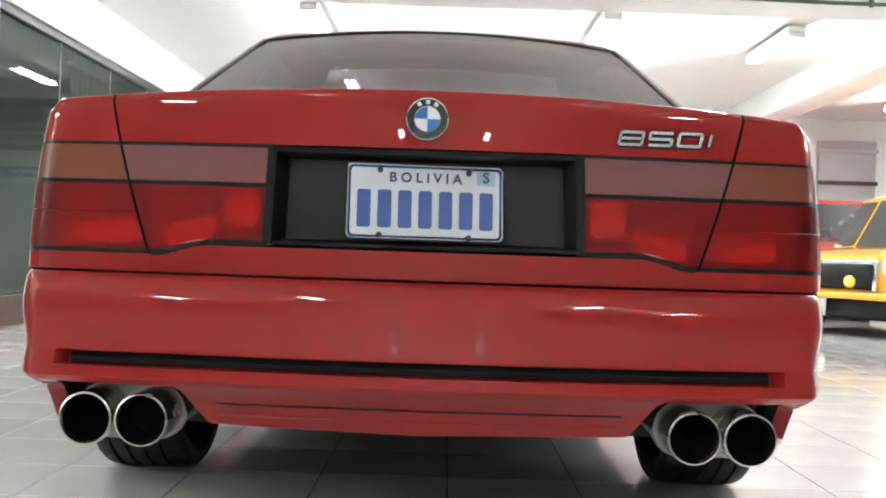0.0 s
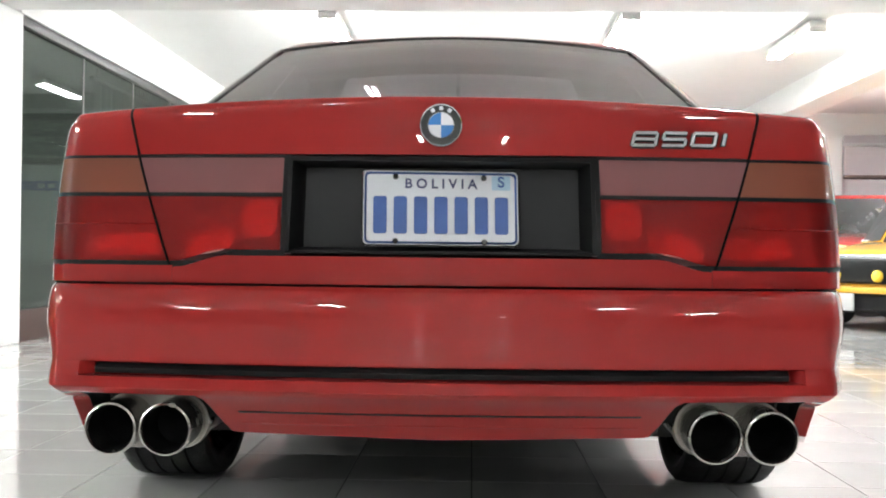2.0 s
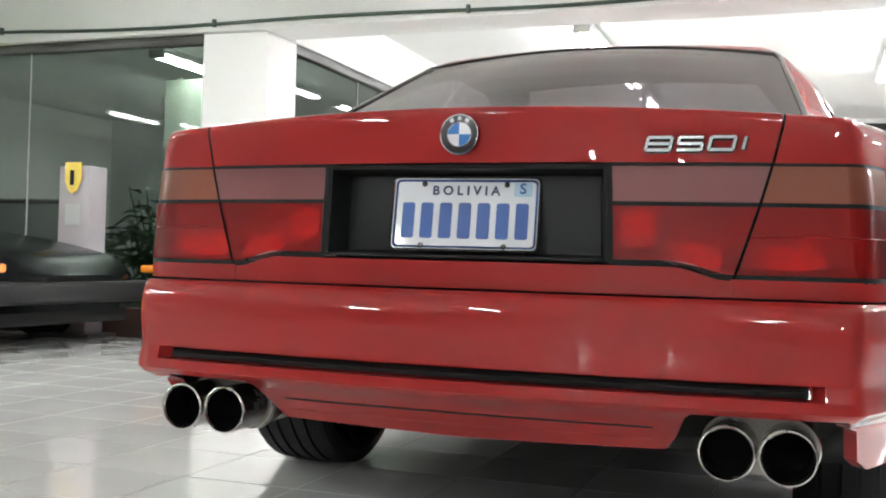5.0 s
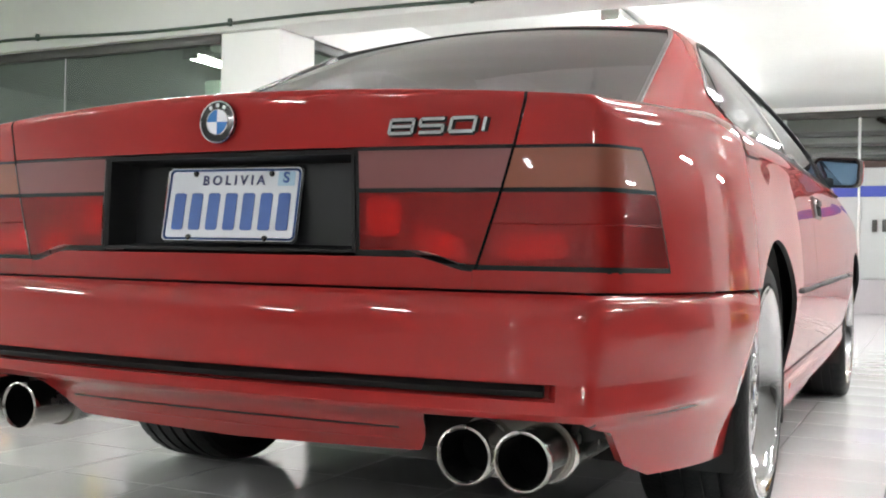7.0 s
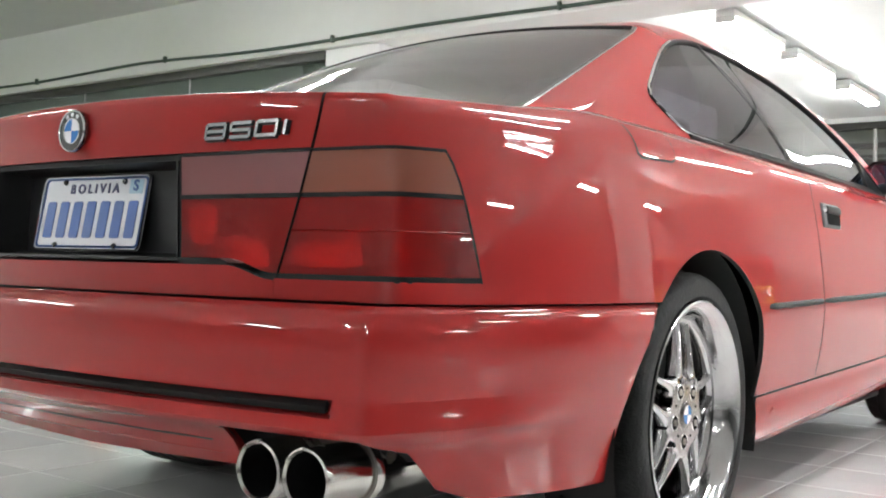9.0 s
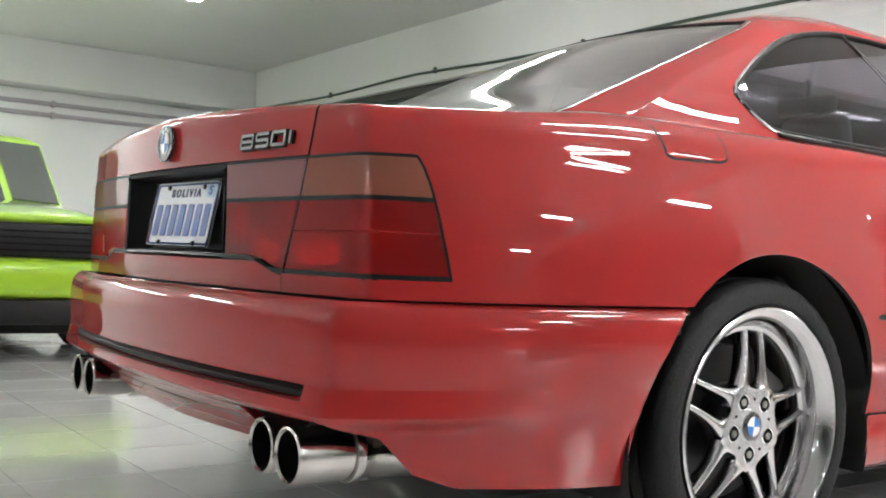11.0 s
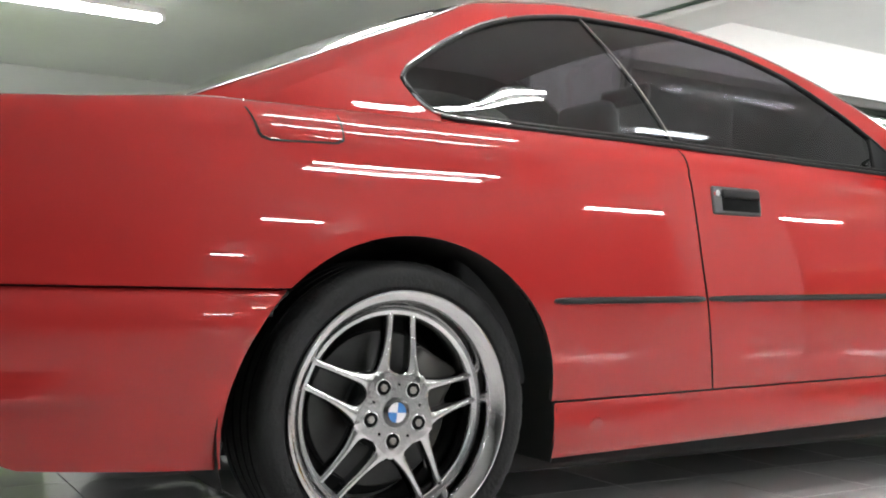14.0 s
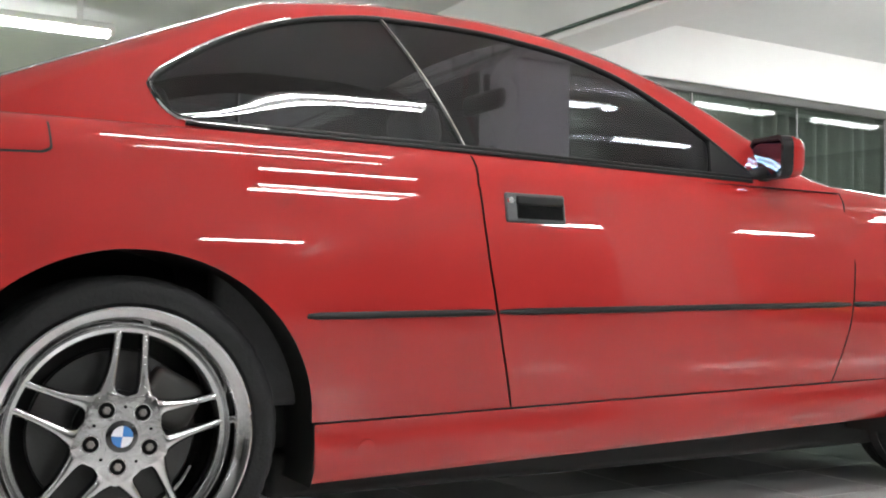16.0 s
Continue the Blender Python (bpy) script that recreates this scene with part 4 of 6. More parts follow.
# dark structure behind the panels, wheel houses and floor pan
rows = []
for z in np.linspace(0.30, 0.86, 12):
    rows.append([skin(s, z, -0.095) for s in np.linspace(-s_y(3.2), s_y(3.2), 260)])
cells = {(i, j) for i in range(11) for j in range(259)}
cells = {(i, j) for i, j in cells if min(math.hypot(rows[i][j][1] - HUB_R, rows[i][j][2] - 0.298), math.hypot(rows[i + 1][j][1] - HUB_R, rows[i + 1][j][2] - 0.298)) > ARCH_R + 0.01}
part("inner_frame", as_mesh("inner_frame", *grid(rows, lambda i, j: (i, j) in cells, out=(0, 2, 0.5))), INNER_DARK, coupe)
for m in (1, -1):
    for cy in (HUB_R + 0.006, HUB_F + 0.006):
        rows = []
        for x in (0.50, 0.70, 0.868):
            rows.append([(m * x, cy + (ARCH_R + 0.012) * math.cos(a), 0.298 + (ARCH_R + 0.012) * math.sin(a)) for a in np.linspace(-0.28, math.pi + 0.28, 40)])
        part("wheel_house", as_mesh("wheel_house", *grid(rows)), INNER_DARK, coupe)
        part("wheel_house_wall", as_mesh("wheel_house_wall", [(m * 0.50, cy + 0.4 * math.cos(a), max(0.19, 0.298 + 0.4 * math.sin(a))) for a in np.linspace(0, 2 * math.pi, 40)[:-1]], [tuple(range(39))], 0), INNER_DARK, coupe)
part("floor_pan", box_bm((-0.70, 1.35, 0.130), (0.70, 4.30, 0.24), 0.02), INNER_DARK, coupe)
# three unseen dark boxes added to keep light off the floor under the tail
part("axle_light_block", box_bm((-0.50, 0.62, 0.188), (0.50, 1.345, 0.30), 0.02), INNER_DARK, coupe)
part("rear_light_block", box_bm((-0.46, 0.21, 0.256), (0.46, 0.60, 0.50), 0.02), INNER_DARK, coupe)
part("trunk_light_block", box_bm((-0.62, 0.21, 0.503), (0.62, 1.90, 0.52)), INNER_DARK, coupe)

# ---- rear lamps ----
for m in (False, True):
    sgn = -1 if m else 1
    name = "tail_lamp"

    def lamp_patch(xa, xb, za, zb, off, n=14, k=8, side=None):
        """Between outline places xa(z), xb(z) and heights za(s-place x), zb."""
        rows = []
        for t in range(k + 1):
            row = []
            for j in range(n + 1):
                f = j / n
                zt = lerp(0.615, 0.82, t / k)
                s = lerp(xa(zt), xb(zt), f)
                x = plan(s)[0]
                z = lerp(za(x), zb(x), t / k)
                s = lerp(xa(z), xb(z), f)
                o = off
                row.append(skin(s, z, o))
            rows.append(row)
        return grid(rows, None, m, out=(0, 1.5, 0.7))

    inner0 = lambda z: s_x(0.309)
    inner1 = lambda z: s_x(lid_seam(z) - GAP)
    outer0 = lambda z: s_x(lid_seam(z) + GAP)
    outer1 = lambda z: s_y(lamp_out(z)) - 0.006
    low = lambda x: lamp_floor(x) + 0.008
    MID0, MID1, TOP = 0.742, 0.750, 0.817
    lens = part(name, as_mesh(name, *lamp_patch(inner0, inner1, low, lambda x: MID0, 0.001), 60), LENS_RED, coupe, "red tail lamp lens on the trunk lid")
    up = part("upper_lens", as_mesh("upper_lens", *lamp_patch(inner0, inner1, lambda x: MID1, lambda x: TOP, 0.001), 60), LENS_SMOKE, coupe, "smoky pink reversing lens")
    lens2 = part(name, as_mesh(name, *lamp_patch(outer0, outer1, low, lambda x: MID0, 0.001, 20), 60), LENS_RED, coupe, "red wrap-round tail lamp lens")
    up2 = part("upper_lens", as_mesh("upper_lens", *lamp_patch(outer0, outer1, lambda x: MID1, lambda x: TOP, 0.001, 20), 60), LENS_AMBER, coupe, "smoky amber indicator lens")
    for o in (lens, up, lens2, up2):
        o.visible_shadow = False
    # black surround: frame behind the lens, divider bar
    part("lamp_divider", as_mesh("lamp_divider", *lamp_patch(inner0, inner1, lambda x: MID0 - 0.002, lambda x: MID1 + 0.002, -0.001, 14, 2), 60), BLACK_TRIM, coupe)
    part("lamp_divider", as_mesh("lamp_divider", *lamp_patch(outer0, outer1, lambda x: MID0 - 0.002, lambda x: MID1 + 0.002, -0.001, 20, 2), 60), BLACK_TRIM, coupe)
    s0, s1 = lambda z: s_x(0.300), lambda z: s_x(lid_seam(z) - GAP)
    t0, t1 = lambda z: s_x(lid_seam(z) + GAP), lambda z: s_y(lamp_out(z)) + 0.001
    for a, b, n in ((s0, s1, 14), (t0, t1, 20)):
        ring = joined(lamp_patch(a, b, lambda x: lamp_floor(x) - 0.003, lambda x: lamp_floor(x) + 0.0085, -0.0005, n, 2),
                      lamp_patch(a, b, lambda x: TOP - 0.0005, lambda x: 0.823, -0.0005, n, 2),
                      lamp_patch(a, lambda z, a=a: a(z) + (0.009 if n == 14 else 0.001), lambda x: lamp_floor(x), lambda x: 0.821, -0.002, 2, 8),
                      lamp_patch(lambda z, b=b: b(z) - (0.007 if n == 20 else 0.001), b, lambda x: lamp_floor(x), lambda x: 0.821, -0.0005, 2, 8))
        part("lamp_surround", as_mesh("lamp_surround", *ring, 60), BLACK_TRIM, coupe, "black rubber lamp surround")
        part("lamp_housing", as_mesh("lamp_housing", *lamp_patch(a, b, lambda x: lamp_floor(x), lambda x: 0.821, -0.052, n, 8), 60), HOUSING, coupe)
    # reflector bowls and inner pieces
    def bowl(xc, zc, w, h, material, d0=-0.008, d1=-0.046, rot=0):
        rows = []
        for t in range(9):
            row = []
            for j in range(33):
                a, g = 2 * math.pi * j / 32, t / 8
                u = g * math.copysign(abs(math.cos(a)) ** 0.55, math.cos(a))
                v = g * math.copysign(abs(math.sin(a)) ** 0.55, math.sin(a))
                x, z = xc + u * w / 2, zc + v * h / 2 + rot * u
                row.append(skin(s_x(x) if x < 0.74 else s_y(0.10 + (x - 0.74) * 1.6), z, lerp(d1, d0, g * g)))
            rows.append(row)
        part("lamp_reflector", as_mesh("lamp_reflector", *grid(rows, None, m, out=(0, 1.5, 0.7)), 60), material, coupe)
    bowl(0.354, 0.700, 0.070, 0.072, HOT_RED)
    bowl(0.455, 0.654, 0.108, 0.044, HOT_RED, -0.006, -0.040, -0.010)
    bowl(0.620, 0.650, 0.140, 0.046, HOT_RED, -0.012, -0.042)
    # black strip behind the seam between the two lenses, painting the gap's shade
    rows = [[skin(s_x(lid_seam(z) + dx), z, -0.004) for dx in (-0.007, 0, 0.007)] for z in np.linspace(0.606, 0.823, 9)]
    part("lamp_gap_shade", as_mesh("lamp_gap_shade", *grid(rows, None, m, out=(0, 1.5, 0.7)), 60), SOOT_SHADE, coupe)
    # rib across the outer lens
    rows = [[skin(lerp(outer0(z), outer1(z), j / 20), z, o) for j in range(21)] for z, o in ((0.6865, 0.0012), (0.688, 0.0026), (0.6895, 0.0012))]
    part("lens_rib", as_mesh("lens_rib", *grid(rows, None, m, out=(0, 1.5, 0.7)), 60), LENS_RED, coupe)

# ---- number plate recess ----
rows = []
RECESS = ((0.300, 0.820, 0.001), (0.292, 0.812, -0.002), (0.284, 0.808, -0.055), (0.276, 0.802, -0.066))
frame_v, frame_f = [], []
for k, (hx, zt, off) in enumerate(RECESS):
    zb = 0.634 + (0.820 - zt) * 0.75
    ring = []
    for f in np.linspace(-1, 1, 13):
        ring.append(skin(math.copysign(s_x(abs(f) * hx), f), zt, off, zt))
    for f in np.linspace(1, -1, 13):
        ring.append(skin(math.copysign(s_x(abs(f) * hx), f), zb, off, zb))
    rows.append(ring + [ring[0]])
part("plate_recess", as_mesh("plate_recess", *grid(rows), 30), BLACK_TRIM, coupe, "matt black number plate recess")
rows = [[skin(math.copysign(s_x(abs(f) * 0.278), f), z, -0.064) for f in np.linspace(-1, 1, 21)] for z in np.linspace(0.646, 0.803, 6)]
part("plate_panel", as_mesh("plate_panel", *grid(rows, out=(0, 1.5, 0.7))), PLATE_PANEL, coupe, "grained black panel behind the plate")


def rounded(w, h, r, n=6):
    out = []
    for cx, cz, a0 in ((w / 2 - r, h / 2 - r, 0), (-w / 2 + r, h / 2 - r, 90), (-w / 2 + r, -h / 2 + r, 180), (w / 2 - r, -h / 2 + r, 270)):
        out += [(cx + r * math.cos(radians(a0 + 90 * k / n)), cz + r * math.sin(radians(a0 + 90 * k / n))) for k in range(n + 1)]
    return out


def slab(outline_pts, y0, y1):
    n = len(outline_pts)
    v = [(x, y0, z) for x, z in outline_pts] + [(x, y1, z) for x, z in outline_pts]
    return v, [tuple(range(n)), tuple(range(2 * n - 1, n - 1, -1))] + [(i, i + n, (i + 1) % n + n, (i + 1) % n) for i in range(n)]


def band(outer, inner, y0, y1):
    n = len(outer)
    v = [(x, y0, z) for x, z in outer] + [(x, y0, z) for x, z in inner] + [(x, y1, z) for x, z in outer] + [(x, y1, z) for x, z in inner]
    f = []
    for i in range(n):
        j = (i + 1) % n
        f += [(i, j, n + j, n + i), (2 * n + i, i, n + i, 3 * n + i)[::-1], (i, 2 * n + i, 2 * n + j, j), (n + i, n + j, 3 * n + j, 3 * n + i)]
    return v, f


PM = pose(0, 0.040, 0.724, -11, 0, 5)
plate = part("number_plate", as_mesh("number_plate", *moved(slab(rounded(0.306, 0.152, 0.012), 0.0, 0.002), PM), 30), PLATE_WHITE, coupe, "white and blue number plate")
part("plate_border", as_mesh("plate_border", *moved(band(rounded(0.296, 0.142, 0.010), rounded(0.288, 0.134, 0.008), -0.0015, 0.0), PM), 30), PLATE_BLUE, plate)
part("plate_rim", as_mesh("plate_rim", *moved(band(rounded(0.306, 0.152, 0.012), rounded(0.301, 0.147, 0.010), -0.0025, 0.0), PM), 30), CHROME, plate)
word = letters("B O L I V I A", 0.0265)
word.transform(PM @ pose(0.0, -0.001, 0.0475))
part("country_name", word, PLATE_NAVY, plate)
for k in range(7):
    xc = -0.118 + 0.0393 * k
    part("number_bar", as_mesh("number_bar", *moved(slab([(x + xc, z - 0.0145) for x, z in rounded(0.026, 0.074, 0.005)], -0.0015, 0.0), PM), 30), PLATE_BLUE, plate)
part("sticker", as_mesh("sticker", *moved(slab([(x + 0.1175, z + 0.051) for x, z in rounded(0.036, 0.028, 0.002)], -0.0012, 0.0), PM), 30), STICKER, plate)
sl = letters("S", 0.030)
sl.transform(PM @ pose(0.1175, -0.002, 0.052))
part("sticker_letter", sl, PLATE_BLUE, plate)
for x, z in ((-0.088, 0.062), (0.084, 0.061), (-0.088, -0.066), (0.084, -0.067)):
    part("plate_bolt", as_mesh("plate_bolt", *moved(lathe([(0, -0.005), (0.004, -0.005), (0.006, -0.002), (0.006, 0)], 12, "y"), PM @ pose(x, 0, z))), BADGE_BLACK, plate)

# ---- badges ----
BM = pose(0, -0.004, 0.879, -2, 0, 0)


def roundel(m, r, parent):
    part("badge_rim", as_mesh("badge_rim", *moved(lathe([(r * 0.93, 0.0), (r * 0.93, -0.0045), (r * 0.97, -0.006), (r, -0.004), (r, 0.004)], 40, "y"), m)), CHROME, parent)
    part("badge_ring", as_mesh("badge_ring", *moved(lathe([(r * 0.60, -0.0042), (r * 0.93, -0.0035)], 40, "y"), m)), BADGE_BLACK, parent)
    part("badge_inner_rim", as_mesh("badge_inner_rim", *moved(lathe([(r * 0.57, -0.0040), (r * 0.60, -0.0056), (r * 0.63, -0.0040)], 40, "y"), m)), CHROME, parent)
    for q in range(4):
        v = [(0, -0.005, 0)] + [(r * 0.575 * math.cos(a), -0.0042, r * 0.575 * math.sin(a)) for a in np.linspace(q * math.pi / 2, (q + 1) * math.pi / 2, 9)]
        part("badge_field", as_mesh("badge_field", *moved((v, [(0, i, i + 1) for i in range(1, 9)]), m), 0), (BADGE_WHITE, BADGE_BLUE)[q % 2], parent)
    for a in (60, 90, 120):
        c, s = math.cos(radians(a)), math.sin(radians(a))
        bb = box_bm((-r * 0.09, -0.0055, -r * 0.09), (r * 0.09, -0.0036, r * 0.09), 0.0004, 1)
        bmesh.ops.transform(bb, matrix=m @ pose(r * 0.775 * c, 0, r * 0.775 * s, 0, 90 - a, 0), verts=bb.verts[:])
        part("badge_mark", bb, BADGE_WHITE, parent)


badge = part("round_badge", as_mesh("round_badge", *moved(lathe([(0, 0.004), (0.041, 0.004), (0.041, -0.003), (0, -0.003)], 40, "y"), BM)), BADGE_BLACK, coupe, "round badge in black, blue and white")
roundel(BM, 0.041, badge)

# the chrome figures on the trunk lid, built of strokes
strokes = {"8": "abcdefg", "5": "afgcd", "0": "abcdef", "i": "i"}
for k, ch in enumerate("850i"):
    x0 = 0.366 + (0, 0.0570, 0.114, 0.169)[k]
    h, w, th = 0.0235, 0.0435, 0.0056
    sets, backs = [], []

    def bar(xa, za, xb, zb, th, front):
        d = Vector((xb - xa, 0, zb - za))
        n = Vector((-d.z, 0, d.x)).normalized() * th / 2
        q = [Vector((xa, 0, za)) + n, Vector((xb, 0, zb)) + n, Vector((xb, 0, zb)) - n, Vector((xa, 0, za)) - n]
        v = [(p.x + 0.22 * p.z, front, p.z) for p in q] + [(p.x + 0.22 * p.z, 0.004, p.z) for p in q]
        return v, [(3, 2, 1, 0), (4, 5, 6, 7), (0, 1, 5, 4), (1, 2, 6, 5), (2, 3, 7, 6), (3, 0, 4, 7)]
    seg = {"a": (0, h / 2, w, h / 2), "b": (w, h / 2, w, 0), "c": (w, 0, w, -h / 2), "d": (0, -h / 2, w, -h / 2), "e": (0, 0, 0, -h / 2), "f": (0, h / 2, 0, 0), "g": (0, 0, w, 0), "i": (0.006, h / 2, 0.006, -h / 2)}
    for c in strokes[ch]:
        sets.append(bar(*seg[c], th, -0.0045))
        backs.append(bar(*seg[c], th + 0.0042, -0.0016))
    y_at = skin(s_x(x0 + 0.02), 0.857)[1] - 0.002
    turn = math.degrees(math.atan2(skin(s_x(x0 + 0.04), 0.857)[1] - skin(s_x(x0), 0.857)[1], 0.04))
    me = as_mesh("model_figure", *moved(joined(*sets), pose(x0, y_at - 0.02 * math.tan(radians(turn)), 0.858 + 0.0004 * k, 0, 0, turn)), 0)
    figure = part("model_figure", me, BADGE_SILVER, coupe, "chrome model figure")
    # wider black copy, set off down and sideways, as the strokes' painted shadow
    back = as_mesh("figure_shade", *moved(joined(*backs), pose(x0 + 0.0012, y_at - 0.02 * math.tan(radians(turn)), 0.857 + 0.0004 * k, 0, 0, turn)), 0)
    part("figure_shade", back, BLACK_TRIM, figure, "black copy behind the figure, painting its edge shadow")

# ---- rear bumper ----
ins_rear = curve([0.20, 0.27, 0.335, 0.352, 0.364, 0.376, 0.392, 0.43, 0.50, 0.535, 0.552, 0.563, 0.5705], [0.165, 0.120, 0.058, 0.034, 0.010, -0.005, -0.004, 0.004, 0.0, 0.003, 0.009, 0.016, 0.034])
ins_side = curve([0.20, 0.26, 0.32, 0.364, 0.41, 0.45, 0.50, 0.535, 0.552, 0.563, 0.5705], [0.064, 0.052, 0.039, 0.028, 0.016, 0.008, 0.0, 0.003, 0.006, 0.009, 0.016])


ins_lip = curve([0.20, 0.26, 0.32, 0.345, 0.362, 0.376, 0.392, 0.42, 0.45, 0.50, 0.535, 0.552, 0.563, 0.5705], [0.092, 0.074, 0.056, 0.046, 0.022, 0.003, 0.004, 0.009, 0.006, 0.0, 0.003, 0.006, 0.009, 0.016])


def bumper(s, z, off=0.0):
    x, y, nx, ny = plan(s)
    side = smooth01((abs(nx) - 0.35) / 0.6)
    i = lerp(ins_rear(z), lerp(ins_lip(z), ins_side(z), smooth01((y - 0.2) / 0.35)), side)
    d = off - i
    yy = 0.95 - (0.95 - y) * (1.006 / 0.945) if y < 0.95 else y
    w = 0.908 / A0 * lerp(0.980, 1.0, smooth01(y / 0.6))
    return (x * w + d * nx, yy + d * ny, z)


def bumper_floor(s):
    a = abs(s)
    return float(np.interp(a, [0, s_x(0.425), s_x(0.445), s_x(0.462), s_x(0.74), s_y(0.15), s_y(0.21), s_y(0.29), s_y(0.62)], [0.270, 0.279, 0.31, 0.359, 0.361, 0.335, 0.268, 0.240, 0.229]))


def groove(x):
    return 1 - smooth01((abs(x) - 0.682) / 0.02)


ss = [-s_y(0.78) + i * 2 * s_y(0.78) / 360 for i in range(361)]
zs = [0.5705, 0.5655, 0.558, 0.546, 0.533, 0.515, 0.49, 0.465, 0.44, 0.4275, 0.4245, 0.4235, 0.4225, 0.3985, 0.3975, 0.3965, 0.3935, 0.384, 0.376, 0.369, 0.3635, 0.362]
rows, yz = [], []
for z in zs:
    deep = 0.030 if 0.398 < z < 0.4232 else (0.014 if z in (0.3975, 0.4235) else 0.0)
    rows.append([bumper(s, z, -deep * groove(plan(s)[0])) for s in ss])
NB = len(zs)
for t in (0.1, 0.22, 0.36, 0.5, 0.62, 0.75, 0.88, 1.0):
    rows.append([bumper(s, lerp(0.362, bumper_floor(s), t)) for s in ss])
rows.append([(p[0] * 0.97, p[1] + 0.03 * (1 - smooth01((p[1] - 0.3) / 0.2)), p[2] - 0.001) for p in rows[-1]])
half = len(ss) // 2
yz = [[[p[1], p[2]] for p in r] for r in rows]
cells = {(i, j) for i in range(len(rows) - 1) for j in range(360) if i < NB - 1 or max(0.362 - bumper_floor(ss[j]), 0.362 - bumper_floor(ss[j + 1])) > 0.004}
yz2, cells = cut_circle(yz, cells, (HUB_R + 0.006, 0.298), ARCH_R + 0.001)
pts = [[(p[0], q[0], q[1]) for p, q in zip(r, r2)] for r, r2 in zip(rows, yz2)]
solid(part("rear_bumper", as_mesh("rear_bumper", *grid(pts, lambda i, j: (i, j) in cells, out=(0, 1.5, 0.45)), 38), RED, coupe, "red rear bumper"), 0.008)
rows = []
for z in np.linspace(0.4005, 0.4205, 5):
    rows.append([bumper(math.copysign(s_x(abs(x)), x), z, -0.017 - 0.004 * abs(z - 0.4105) / 0.01) for x in np.linspace(-0.676, 0.676, 61)])
solid(part("bumper_insert", as_mesh("bumper_insert", *grid(rows, out=(0, 1.5, 0.4))), BLACK_TRIM, coupe, "black rubber bumper insert"), 0.012)
# lower apron crease lines: a red ridge, and a black one painting a shadow gap
for z, paint in ((0.300, RED), (0.326, BLACK_TRIM)):
    rows = [[bumper(math.copysign(s_x(abs(x)), x), z + dz, 0.0015 - 0.002 * abs(dz) / 0.003) for x in np.linspace(-0.40, 0.40, 31)] for dz in (-0.003, 0, 0.003)]
    part("apron_crease_and_shade", as_mesh("apron_crease_and_shade", *grid(rows, out=(0, 1.5, 0.3))), paint, coupe)

# ---- exhaust ----
for sgn in (1, -1):
    for xc in (0.524, 0.630):
        r = 0.0500
        prof = [(0.0, 0.10), (r - 0.006, 0.10), (r - 0.006, 0.0), (r - 0.003, -0.005), (r + 0.0005, -0.003), (r + 0.0015, 0.004), (r, 0.012), (r, 0.115)]
        tip = part("exhaust_tip", as_mesh("exhaust_tip", *moved(lathe(prof[2:], 48, "y"), pose(sgn * xc, 0.008, 0.293, 0, 0, 0)), 40), STEEL, coupe, "polished steel exhaust tip")
        part("tip_bore", as_mesh("tip_bore", *moved(lathe([(r - 0.006, 0.002), (r - 0.0075, 0.09), (0, 0.09)], 40, "y"), pose(sgn * xc, 0.008, 0.293))), SOOT_SHADE, tip, "sooty bore")
    # oval collar round the pair
    out = []
    for k in range(48):
        a = 2 * math.pi * k / 48
        out.append((0.577 + 0.053 * math.copysign(1, math.cos(a)) + 0.0555 * math.cos(a), 0.0555 * math.sin(a)))
    v = []
    for y, g in ((0.118, 1.0), (0.122, 1.03), (0.132, 1.03), (0.138, 0.98), (0.22, 0.93), (0.40, 0.9)):
        v.append([(sgn * (0.577 + (x - 0.577) * g), y, 0.293 + z * g) for x, z in out] + [(sgn * (0.577 + (out[0][0] - 0.577) * g), y, 0.293 + out[0][1] * g)])
    part("exhaust_collar", as_mesh("exhaust_collar", *grid(v), 40), STEEL, coupe, "steel collar joining two tips")
    part("collar_plate", as_mesh("collar_plate", [p for p in v[0][:-1]], [tuple(range(48))], 0), STEEL_DULL, coupe)
mb = box_bm((-0.62, 0.26, 0.278), (0.62, 0.56, 0.385), 0.05, 5)
part("muffler", mb, FRAME_DARK, coupe, "dark dull steel rear silencer")


